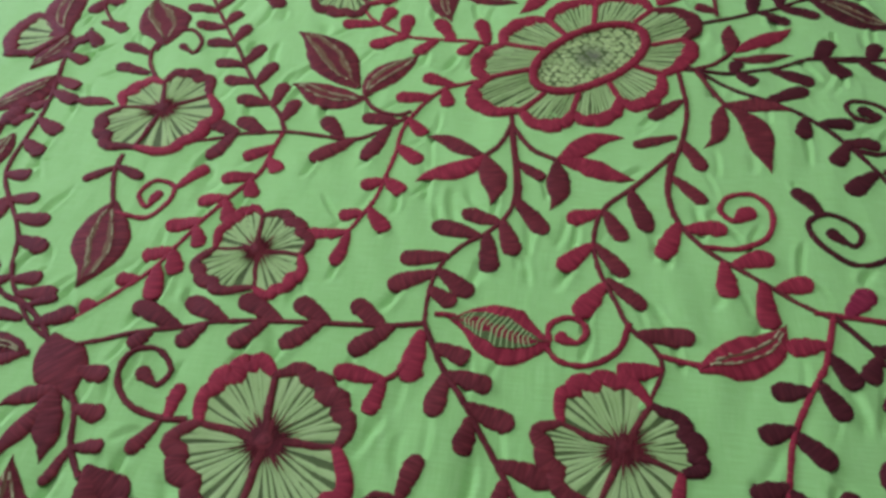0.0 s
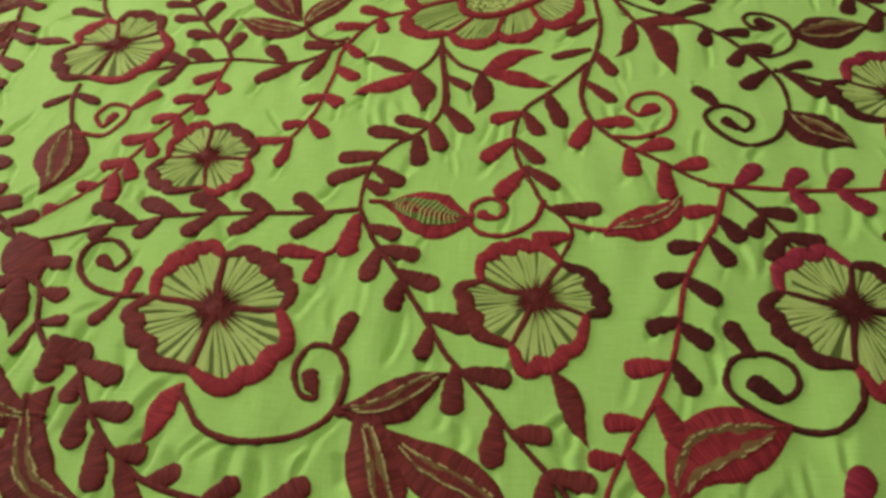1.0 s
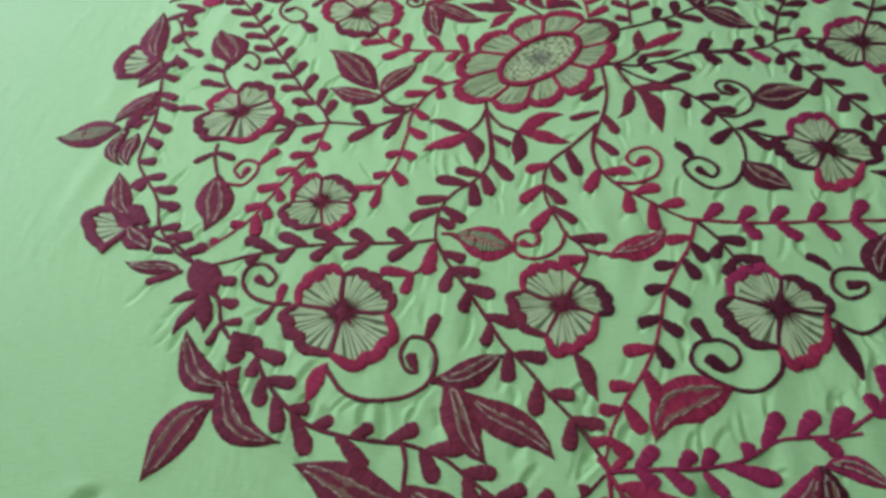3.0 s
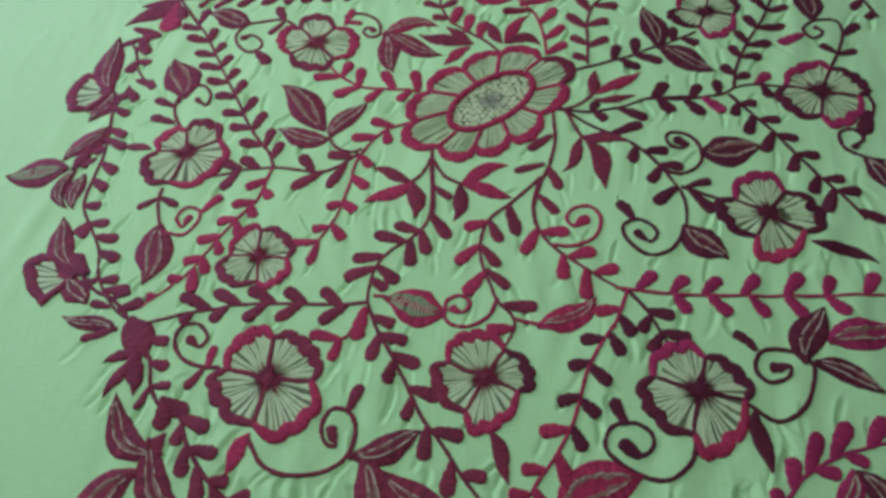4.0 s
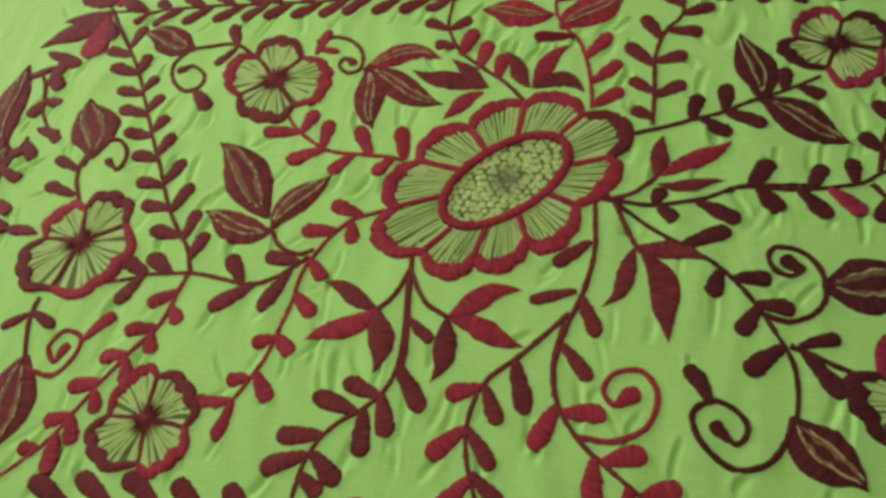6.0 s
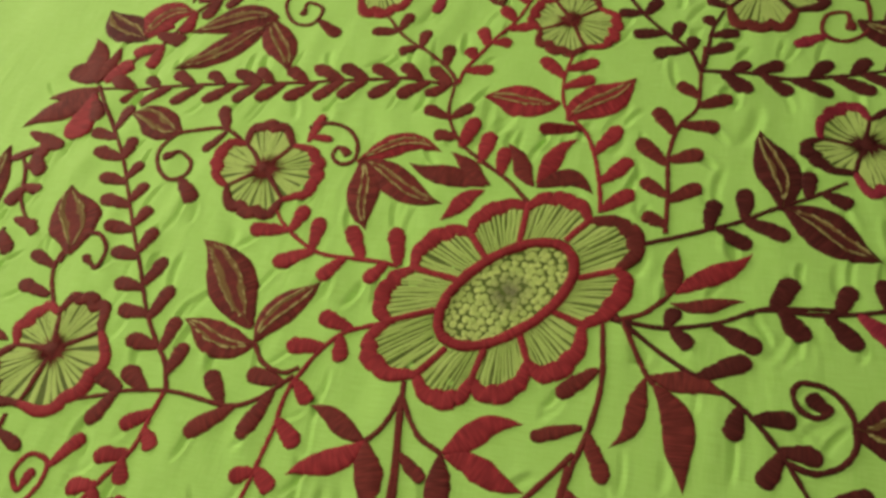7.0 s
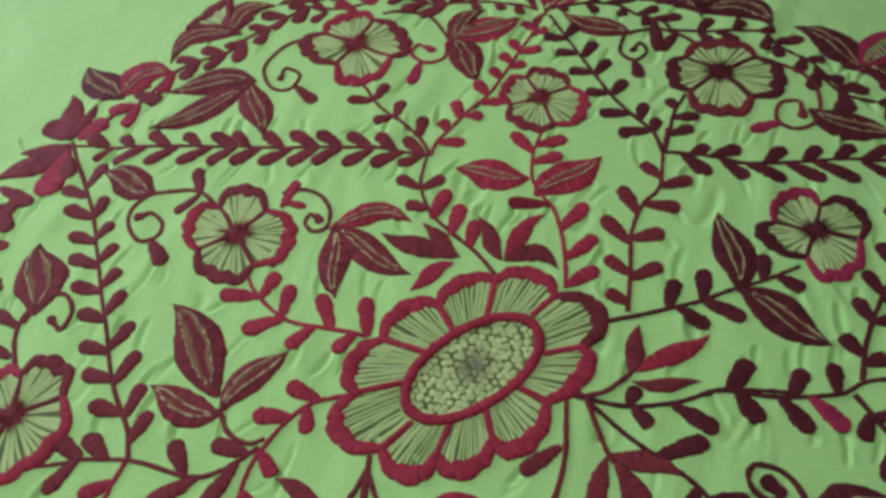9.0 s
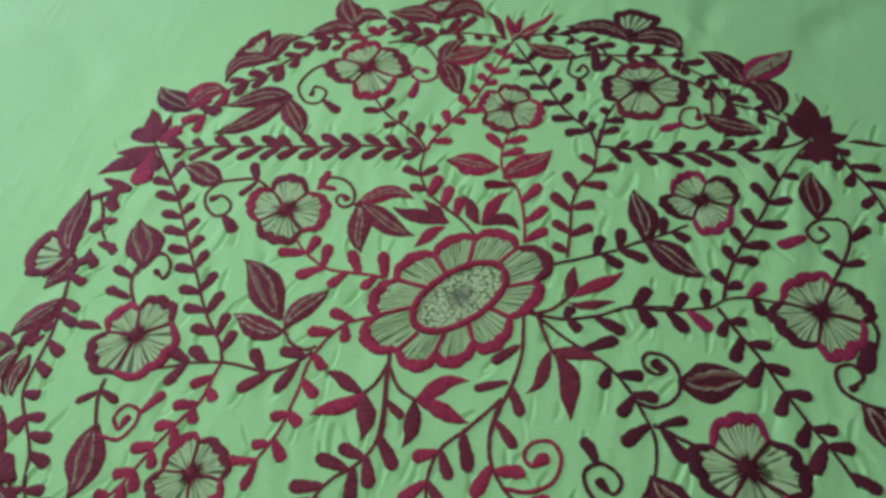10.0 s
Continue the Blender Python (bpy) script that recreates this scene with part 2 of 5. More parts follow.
def drawn(tip, base):
    """Creases that the stitches draw in the cloth next to the end of a leaf."""
    rng = random.Random(int(abs(tip[0]) * 77777 + abs(tip[1]) * 33333))
    for _ in range(rng.choice((0, 1, 1, 2, 2))):
        away = (Vector(tip) - Vector(base)).normalized()
        a = radians(rng.gauss(84, 16))
        way = Vector((math.cos(a), math.sin(a)))
        if way.dot(away) < 0:
            way = -way
        way = (way + away * rng.uniform(0.0, 0.8)).normalized()
        start = Vector(base).lerp(Vector(tip), rng.uniform(0.5, 0.95)) + Vector((rng.uniform(-1, 1), rng.uniform(-1, 1))) * 0.008
        pucker(start, start + way * rng.uniform(0.018, 0.045), rng.uniform(0.0020, 0.0038), rng.uniform(0.0010, 0.0030))


def vine(shade, spine, tips, k=0.6, wide=0.0046, leaf_wide=0.0195, odd=""):
    """A stem with drop-shaped leaves; each leaf starts on the stem and ends at its tip. odd: the leaves' own shades in order."""
    line = spline(spine, 10)
    stem = part("vine", stem_mesh("vine", line, wide), SHADE[shade], BEDSPREAD, "trailing stem in stem stitch with paired leaves")
    for i, t in enumerate(tips):
        t = Vector(t)
        j = min(range(len(line)), key=lambda q: (line[q] - t).length)
        gap, run = (line[j] - t).length, 0.0
        while j > 0 and run < k * gap:
            run += (line[j] - line[j - 1]).length
            j -= 1
        t = t + (t - line[j]) * 0.05
        long = (t - line[j]).length
        broad = (0.65 * leaf_wide + 0.35 * 0.5 * min(long, 0.038)) / long
        blade(shade if i >= len(odd) else odd[i], tuple(line[j]), tuple(t), broad, 0.0, "drop", stem)
    return stem


def blade(shade, base, tip, wide=0.4, bend=0.0, form="blade", parent=None):
    mesh, line, widths = leaf_mesh("leaf", base, tip, wide, bend, form)
    drawn(tip, base)
    return part("leaf", mesh, SHADE[shade], parent or BEDSPREAD)


def open_leaf(shade, base, tip, wide=0.42, bend=0.0, slit=0.3):
    """A pointed leaf with a lens of pale ladder stitches along its middle."""
    base = tuple(Vector(base).lerp(Vector(tip), -0.05))
    mesh, line, widths = leaf_mesh("leaf", base, tip, wide * 0.95, bend, "blade")
    leaf = part("leaf", mesh, SHADE[shade], BEDSPREAD, "pointed satin leaf with pale open ladder stitches")
    rng = random.Random(int(abs(base[0] * 9000 + tip[1] * 7000)))
    fine = spline([tuple(p) for p in line[2:-2]], 3)
    span = [widths[2 + min(len(widths) - 5, i // 3)] for i in range(len(fine))]
    total = len(fine) - 1
    bed, bars = [], []
    for i, p in enumerate(fine):
        s = i / total
        n = side(fine[max(0, i - 1)], fine[min(total, i + 1)])
        lens = slit * (0.85 if slit > 0.42 else 1.15) * max(widths) * max(0.03, math.sin(math.pi * min(1, max(0, (s - 0.14) / 0.74)))) ** 0.8 * 0.5
        lens *= 1 + 0.25 * noise.noise((p.x * 120, p.y * 120, 2.0))
        top = min(0.0019, span[i] * 0.45) + 0.0005
        bed.append([(p.x + n.x * lens * a, p.y + n.y * lens * a, top - 0.0007 * (1 - a * a), s, a) for a in (-1, -0.5, 0, 0.5, 1)])
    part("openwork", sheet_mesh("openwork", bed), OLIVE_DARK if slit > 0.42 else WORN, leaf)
    verts, uvs, faces = [], [], []
    step = 2
    for i in range(total // 5, total - total // 6, step):
        row = bed[i]
        for lo, hi in (((0, 2), (2, 4)) if slit > 0.42 else ((0, 1), (3, 4))):
            if rng.random() < (0.12 if slit > 0.42 else 0.22):
                continue
            p, q = Vector(row[lo][:2]), Vector(row[hi][:2])
            ahead = fine[min(total, i + 1)] - fine[i]
            if slit > 0.42:
                q, p = (q + ahead * 1.6, p) if lo == 0 else (q, p + ahead * 1.6)
                half = ahead * 0.32
            else:
                p = p.lerp(q, 0.2 if lo == 0 else 0.8)
                p = p + Vector((rng.uniform(-1, 1), rng.uniform(-1, 1))) * 0.0005
                half = ahead.normalized() * rng.uniform(0.0012, 0.0034)
                q = p + Vector((-ahead.y, ahead.x)).normalized() * rng.uniform(0.0008, 0.0016)
            k0, z = len(verts), row[2][2] + 0.0012
            for c, up in ((p - half, 0), (p + half, 0), (q + half, 0), (q - half, 0), ((p + q) / 2, 0.0007)):
                verts.append((c.x, c.y, z + up + swell(c.x, c.y)))
                uvs.append((c.x, c.y))
            faces += [(k0, k0 + 1, k0 + 4), (k0 + 1, k0 + 2, k0 + 4), (k0 + 2, k0 + 3, k0 + 4), (k0 + 3, k0, k0 + 4)]
    if faces:
        part("ladder_stitches", finish("ladder_stitches", verts, uvs, faces), OLIVE if slit > 0.42 else STRAW, leaf, "pale olive ladder stitches")
    return leaf


def curl(shade, points, ball=0.0, wide=0.0048):
    """A spiral tendril, with a padded ball at its inner end."""
    line = spline(points, 8)
    ob = part("tendril", stem_mesh("tendril", line, wide, taper=0.9), SHADE[shade], BEDSPREAD)
    if ball:
        end = line[-1]
        d = (line[-1] - line[-4]).normalized()
        mesh, _, _ = leaf_mesh("bud", tuple(end - d * ball * 0.75), tuple(end + d * ball * 0.6), 0.78, 0.08, "drop")
        part("bud", mesh, SHADE[shade], ob)
    return ob


def fan_fill(parent, hub, inner, outer, count, rng, high=0.0009):
    """Drawn-thread fan: pale spokes over a darker ground, between two lines of points."""
    n = len(outer) - 1
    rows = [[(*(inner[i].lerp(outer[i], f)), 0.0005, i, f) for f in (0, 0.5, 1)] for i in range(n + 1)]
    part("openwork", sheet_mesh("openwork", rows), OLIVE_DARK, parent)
    verts, uvs, faces = [], [], []
    for c in range(count):
        f = (c + 0.5 + rng.uniform(-0.18, 0.18)) / count * n
        i = min(n - 1, int(f))
        q = outer[i].lerp(outer[i + 1], f - i)
        p = inner[i].lerp(inner[i + 1], f - i)
        q = q + Vector((rng.uniform(-1, 1), rng.uniform(-1, 1))) * 0.0008
        w_out = (outer[min(n, i + 1)] - outer[i]).length * n / count * rng.uniform(0.23, 0.37)
        w_in = max(0.0006, (inner[min(n, i + 1)] - inner[i]).length * n / count * 0.40)
        side_way = side(p, q)
        k0 = len(verts)
        for s in (0.0, 0.33, 0.66, 1.0):
            m = p.lerp(q, s) + side_way * rng.uniform(-0.0007, 0.0007)
            w = w_in + (w_out - w_in) * s
            for a, z in ((-1, 0.0004), (0, high * (0.8 + 0.4 * rng.random())), (1, 0.0004)):
                v = m + side_way * a * w
                verts.append((v.x, v.y, z + 0.0004 + swell(v.x, v.y)))
                uvs.append((a * w, s * 0.05))
        for r in range(3):
            for j in range(2):
                a = k0 + r * 3 + j
                faces.append((a, a + 1, a + 4, a + 3))
    part("spoke_stitches", finish("spoke_stitches", verts, uvs, faces), OLIVE, parent, "pale olive spoke stitches")


def petal(shade, hub, parent, line, band, count, rng, start=0.12, ends=(0.35, 0.35)):
    """One petal: a padded scalloped border along the line and an open fan between it and the hub."""
    n = len(line) - 1
    mid, widths, edge = [], [], []
    rng_turn, lobes = rng.uniform(-0.7, 0.7), rng.choice((3, 3, 4))
    for i, p in enumerate(line):
        s = i / n
        lobe = 0.05 - 0.11 * abs(math.sin((s + 0.03 * rng_turn) * math.pi * lobes)) ** 0.8
        reach = (p - hub).length
        p = hub + (p - hub) * (1 - lobe + 0.015 * noise.noise((p.x * 70, p.y * 70, 9)))
        w = band * (0.45 + 0.62 * math.sin(math.pi * s) ** 0.6) * (1 + 0.12 * noise.noise((p.x * 60, p.y * 60, 1)))
        toward = (hub - p).normalized()
        mid.append(p + toward * w * 0.5)
        widths.append(w)
        edge.append(p + toward * w * 0.9)
    ob = part("petal_border", ridge("petal_border", mid, widths, 0.0023), SHADE[shade], parent, "padded scalloped satin border of a petal")
    inner = [hub + (q - hub) * start for q in edge]
    fan_fill(ob, hub, inner, edge, count, rng)
    return ob


def flower(centre, ring, shades, heart="d", threads=11):
    """A four-petalled flower: ring holds, in turn, where a dividing bar ends and the next petal's outermost place."""
    hub = Vector(centre)
    rng = random.Random(int(abs(hub.x * 5000 + hub.y * 3000)))
    mean = sum((Vector(p) - hub).length for p in ring) / len(ring)
    # heart: a low padded boss with an uneven rim
    rows = []
    for i in range(6):
        f = i / 5
        rows.append([])
        for j in range(19):
            a = 2 * math.pi * j / 18
            r = mean * 0.155 * f * (1 + 0.22 * noise.noise((math.cos(a) * 1.7 + hub.x * 40, math.sin(a) * 1.7, 3)))
            rows[-1].append((hub.x + r * math.cos(a), hub.y + r * math.sin(a), 0.0034 * math.sqrt(max(0, 1 - f * f)) - (0.001 if i == 5 else 0) + 0.0004, r, a * 0.01))
    root = part("flower", sheet_mesh("flower", rows), SHADE[heart], BEDSPREAD, "four-petalled flower with open spoke-stitched petals")
    count = len(ring) // 2
    for i in range(count):
        start, peak, stop = hub.lerp(Vector(ring[2 * i]), 0.92), ring[2 * i + 1], hub.lerp(Vector(ring[(2 * i + 2) % len(ring)]), 0.92)
        petal(shades[i % len(shades)], hub, root, petal_line(start, peak, stop, 3.6), mean * 0.25, threads, rng)
        bar = [hub.lerp(Vector(start), s / 8 * 0.97) for s in range(9)]
        bar = [p + Vector((1, 1)) * 0.002 * noise.noise((p.x * 50, p.y * 50, 5)) for p in bar]
        part("bar", ridge("bar", bar, [mean * (0.125 - 0.055 * s / 8) for s in range(9)], 0.0026), SHADE[heart], root)
    verts, uvs, faces = [], [], []
    for i in range(34):
        a = 2 * math.pi * (i + rng.uniform(-0.3, 0.3)) / 34
        way = Vector((math.cos(a), math.sin(a)))
        across = Vector((-way.y, way.x)) * mean * rng.uniform(0.012, 0.022)
        near, far = hub + way * mean * 0.1, hub + way * mean * rng.uniform(0.26, 0.46)
        k0 = len(verts)
        for q, z in ((near - across * 1.6, 0.0018), (near + across * 1.6, 0.0018), (far, 0.0022), (near, 0.0034)):
            verts.append((q.x, q.y, z + swell(q.x, q.y)))
            uvs.append((q.x, q.y))
        faces += [(k0, k0 + 3, k0 + 2), (k0 + 3, k0 + 1, k0 + 2)]
    part("ray_stitches", finish("ray_stitches", verts, uvs, faces), SHADE[heart], root)
    return root


def fan(shade, hub, rim, band=0.016, threads=9):
    """A half flower: a bordered fan whose rim runs through the points, open towards its hub."""
    h = Vector(hub)
    rng = random.Random(int(abs(h.x * 4000 + h.y * 6000)))
    line = spline(rim, 10)
    root = part("half_flower", stem_mesh("half_flower", [h.lerp(line[len(line) // 2], s / 10) for s in range(4)], 0.014), SHADE[shade], BEDSPREAD, "half flower with an open fan and padded rim")
    petal(shade, h, root, line, band, threads, rng, start=0.2)
    for end in (line[0], line[-1]):
        part("bar", ridge("bar", [h.lerp(end, s / 6) for s in range(7)], [0.009 + 0.003 * s / 6 for s in range(7)], 0.003), SHADE[shade], root)
    return root


def great_flower(centre, major, minor, ring, shade="c"):
    """The large flower in the middle: an oval of cells, a padded oval ring and ten petals."""
    hub = Vector(centre)
    u, v = Vector(major) - hub, Vector(minor) - hub
    rng = random.Random(5)

    def oval(f, a):
        return hub + u * f * math.cos(a) + v * f * math.sin(a)

    loop = [oval(0.93, 2 * math.pi * i / 72) for i in range(72)]
    loop += loop[:2]
    root = part("great_flower", ridge("great_flower", loop, [0.0098 * (1 + 0.1 * noise.noise((p.x * 60, p.y * 60, 2))) for p in loop], 0.0045), SHADE[shade], BEDSPREAD, "large oval flower with ten petals and a cell-stitched heart")
    bed = [[(*oval(0.9 * f / 6, 2 * math.pi * j / 48), 0.0003, f, j) for j in range(49)] for f in range(7)]
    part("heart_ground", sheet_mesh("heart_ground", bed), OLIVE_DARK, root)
    verts, uvs, faces = [], [], []
    pitch = 0.0068
    for iy in range(-19, 20):
        for ix in range(-19, 20):
            p = hub + Vector(((ix + (iy % 2) * 0.5) * pitch + rng.uniform(-1, 1) * 0.0017, iy * pitch * 0.87 + rng.uniform(-1, 1) * 0.0017))
            d = p - hub
            det = u.x * v.y - u.y * v.x
            s, t = (d.x * v.y - d.y * v.x) / det, (u.x * d.y - u.y * d.x) / det
            if math.hypot(s, t) > 0.86:
                continue
            k0, size, turn = len(verts), pitch * rng.uniform(0.43, 0.56), rng.uniform(0, 3)
            for f, z in ((1.0, 0.0006), (0.74, 0.0009)):
                for j in range(7):
                    a = turn + 2 * math.pi * j / 7
                    q = p + Vector((math.cos(a), math.sin(a))) * size * f * (1 + 0.12 * math.sin(3 * a + ix))
                    verts.append((q.x, q.y, z + swell(q.x, q.y)))
                    uvs.append((q.x, q.y))
            verts.append((p.x, p.y, 0.0011 + swell(p.x, p.y)))
            uvs.append((p.x, p.y))
            for j in range(7):
                n = (j + 1) % 7
                faces += [(k0 + j, k0 + n, k0 + 7 + n, k0 + 7 + j), (k0 + 7 + j, k0 + 7 + n, k0 + 14)]
    tagged(part("cell_stitches", finish("cell_stitches", verts, uvs, faces), CELLS, root, "pale green cell stitches, greyed in the middle"), kind="stuff")
    for i in range(len(ring) // 2):
        seg = petal_line(tuple(hub.lerp(Vector(ring[2 * i]), 0.925)), ring[2 * i + 1], tuple(hub.lerp(Vector(ring[(2 * i + 2) % len(ring)]), 0.925)), 2.8)
        n = len(seg) - 1
        mid, widths, edge, inner = [], [], [], []
        for j, p in enumerate(seg):
            s = j / n
            d = p - hub
            det = u.x * v.y - u.y * v.x
            a = math.atan2((u.x * d.y - u.y * d.x) / det, (d.x * v.y - d.y * v.x) / det)
            q = oval(1.02, a)
            w = 0.0155 * (0.45 + 0.65 * math.sin(math.pi * s) ** 0.6) * (1 + 0.1 * noise.noise((p.x * 60, p.y * 60, 1)))
            p = p + (p - q) * (0.07 * abs(math.sin(s * math.pi * 3)) ** 0.8 - 0.05)
            toward = (q - p).normalized()
            mid.append(p + toward * w * 0.5)
            widths.append(w)
            edge.append(p + toward * w * 0.9)
            inner.append(q)
        ob = part("petal_border", ridge("petal_border", mid, widths, 0.0026), SHADE["d" if i == 1 else shade], root, "padded crimson satin border of a petal")
        fan_fill(ob, hub, inner, edge, 11, rng, 0.0013)
        bar = [inner[0].lerp(seg[0], s / 6) for s in range(7)]
        part("bar", ridge("bar", bar, [0.0065] * 7, 0.003), SHADE[shade], root)
    return root


# ---- the room ----
def box(name, lo, hi, mat, soft=0.0):
    bm = bmesh.new()
    bmesh.ops.create_cube(bm, size=1)
    for v in bm.verts:
        v.co = Vector([lo[i] + (v.co[i] + 0.5) * (hi[i] - lo[i]) for i in range(3)])
    if soft:
        bmesh.ops.bevel(bm, geom=bm.edges[:], offset=soft, segments=4, profile=0.5, affect="EDGES")
    me = bpy.data.meshes.new(name)
    bm.to_mesh(me)
    bm.free()
    ob = new(name, me)
    me.materials.append(mat)
    return ob


tagged(box("floor", (-3.3, -2.4, -0.66), (2.1, 2.4, -0.56), FLOOR), "plain floor under the bed", "floor", kind="structure")
tagged(box("ceiling", (-3.3, -2.4, 1.96), (2.1, 2.4, 2.06), WALL), "plain pale ceiling", "ceiling", kind="structure")
tagged(box("wall_north", (-3.3, 2.3, -0.56), (2.1, 2.4, 1.96), WALL), "plain pale wall", "wall", kind="structure")
tagged(box("wall_south", (-3.3, -2.4, -0.56), (2.1, -2.3, 1.96), WALL), "plain pale wall", "wall", kind="structure")
tagged(box("wall_east", (2.0, -2.3, -0.56), (2.1, 2.3, 1.96), WALL), "plain pale wall", "wall", kind="structure")


def wall_with_opening(name, x0, x1, y0, y1, z0, z1, oy0, oy1, oz0, oz1):
    """A wall with a rectangular opening through it: one mesh of the pieces round the opening."""
    bm = bmesh.new()
    for lo, hi in (((x0, y0, z0), (x1, oy0, z1)), ((x0, oy1, z0), (x1, y1, z1)), ((x0, oy0, z0), (x1, oy1, oz0)), ((x0, oy0, oz1), (x1, oy1, z1))):
        made = bmesh.ops.create_cube(bm, size=1)["verts"]
        for v in made:
            v.co = Vector([lo[i] + (v.co[i] + 0.5) * (hi[i] - lo[i]) for i in range(3)])
    me = bpy.data.meshes.new(name)
    bm.to_mesh(me)
    bm.free()
    me.materials.append(WALL)
    return new(name, me)


tagged(wall_with_opening("wall_west", -3.3, -3.2, -2.3, 2.3, -0.56, 1.96, 0.5, 2.1, 0.45, 1.85), "plain pale wall with a window opening", "wall", kind="structure")
WINDOW = tagged(new("window_1"), "plain white framed window in the wall", "window", kind="structure")
for lo, hi in (((-3.29, 0.5, 0.45), (-3.21, 0.55, 1.85)), ((-3.29, 2.05, 0.45), (-3.21, 2.1, 1.85)), ((-3.29, 0.55, 0.45), (-3.21, 2.05, 0.5)), ((-3.29, 0.55, 1.8), (-3.21, 2.05, 1.85)), ((-3.28, 1.28, 0.5), (-3.22, 1.32, 1.8))):
    box("window_frame", lo, hi, WALL, 0.006).parent = WINDOW


def disc(name, x, y, z0, z1, r, mat, soft):
    """A round body with softened rims."""
    bm = bmesh.new()
    bmesh.ops.create_cone(bm, cap_ends=True, segments=48, radius1=r, radius2=r, depth=z1 - z0)
    bmesh.ops.translate(bm, verts=bm.verts[:], vec=(x, y, (z0 + z1) / 2))
    rims = [e for e in bm.edges if abs(e.verts[0].co.z - e.verts[1].co.z) < 1e-5]
    bmesh.ops.bevel(bm, geom=rims, offset=soft, segments=4, profile=0.5, affect="EDGES")
    me = bpy.data.meshes.new(name)
    bm.to_mesh(me)
    bm.free()
    me.materials.append(mat)
    return new(name, me)


# made-up, unseen fixture that only gives the added fill light a body
ADDED_PENDANT = tagged(new("added_pendant"), "made-up plain white round pendant, unseen, added above the fill light", "pendant lamp")
disc("canopy", -0.35, 0.05, 1.93, 1.96, 0.05, WALL, 0.006).parent = ADDED_PENDANT
disc("cord", -0.35, 0.05, 1.40, 1.93, 0.004, TICKING, 0.001).parent = ADDED_PENDANT
disc("shade", -0.35, 0.05, 1.31, 1.40, 0.20, TICKING, 0.03).parent = ADDED_PENDANT
tagged(box("mattress", (-0.98, -1.1, -0.50), (0.98, 1.1, -0.02), TICKING, 0.05), "pale mattress wholly covered by the green bedspread", "mattress")
tagged(box("bed_base", (-0.96, -1.08, -0.56), (0.96, 1.08, -0.50), FLOOR, 0.01), "low wooden bed base under the mattress", "bed base")


# ---- the embroidery ----

# the great flower
great_flower((-0.001, 0.000), (0.054, 0.045), (-0.019, 0.036),
             [(0.005, 0.102), (0.038, 0.110), (0.068, 0.092), (0.107, 0.075), (0.100, 0.037), (0.101, 0.009), (0.076, -0.025), (0.058, -0.068), (0.030, -0.070), (0.010, -0.098), (-0.019, -0.094), (-0.038, -0.110), (-0.071, -0.096), (-0.111, -0.080), (-0.110, -0.046), (-0.116, -0.013), (-0.099, 0.015), (-0.081, 0.053), (-0.049, 0.064), (-0.031, 0.091)])

# four-petalled flowers
flower((-0.206, -0.420), [(-0.263, -0.411), (-0.246, -0.368), (-0.215, -0.363), (-0.170, -0.375), (-0.150, -0.417), (-0.160, -0.471), (-0.210, -0.479), (-0.260, -0.448)], "cdcd", "d")
flower((0.022, -0.398), [(-0.025, -0.382), (0.000, -0.347), (0.044, -0.359), (0.071, -0.388), (0.064, -0.412), (0.033, -0.454), (0.002, -0.445), (-0.031, -0.411)], "cpcd", "d")
flower((-0.257, -0.267), [(-0.298, -0.269), (-0.288, -0.231), (-0.265, -0.224), (-0.229, -0.235), (-0.215, -0.268), (-0.223, -0.300), (-0.249, -0.309), (-0.294, -0.301)], "cdcd", "d")
flower((0.237, -0.395), [(0.185, -0.382), (0.211, -0.346), (0.248, -0.351), (0.280, -0.370), (0.290, -0.403), (0.257, -0.456), (0.228, -0.449), (0.185, -0.420)], "rpcp", "p")
flower((0.333, -0.169), [(0.291, -0.146), (0.324, -0.108), (0.361, -0.127), (0.393, -0.163), (0.378, -0.196), (0.333, -0.234), (0.312, -0.211), (0.276, -0.174)], "rpcp", "p")
flower((0.426, 0.036), [(0.373, 0.044), (0.410, 0.087), (0.446, 0.085), (0.479, 0.059), (0.479, 0.026), (0.450, -0.021), (0.417, -0.017), (0.376, 0.003)], "rprp", "p")
flower((0.293, 0.189), [(0.249, 0.194), (0.272, 0.237), (0.300, 0.226), (0.333, 0.226), (0.338, 0.184), (0.311, 0.137), (0.280, 0.151), (0.244, 0.171)], "rprp", "p")
flower((0.209, 0.402), [(0.164, 0.427), (0.207, 0.456), (0.255, 0.436), (0.277, 0.394), (0.249, 0.359), (0.208, 0.333), (0.171, 0.362), (0.152, 0.394)], "dpdp", "p")
flower((0.015, 0.340), [(-0.009, 0.377), (0.019, 0.389), (0.050, 0.365), (0.068, 0.325), (0.039, 0.294), (-0.000, 0.292), (-0.023, 0.321), (-0.030, 0.356)], "dcdc", "d")
flower((-0.223, 0.409), [(-0.277, 0.428), (-0.253, 0.467), (-0.212, 0.466), (-0.161, 0.429), (-0.164, 0.386), (-0.201, 0.340), (-0.240, 0.364), (-0.290, 0.395)], "cdcd", "d")
flower((-0.267, 0.108), [(-0.304, 0.144), (-0.282, 0.170), (-0.242, 0.148), (-0.205, 0.111), (-0.230, 0.067), (-0.267, 0.051), (-0.307, 0.079), (-0.327, 0.121)], "dcdc", "d")
flower((-0.396, -0.112), [(-0.412, -0.069), (-0.383, -0.054), (-0.352, -0.083), (-0.348, -0.144), (-0.405, -0.173), (-0.447, -0.150), (-0.444, -0.113), (-0.439, -0.078)], "dcdc", "d")

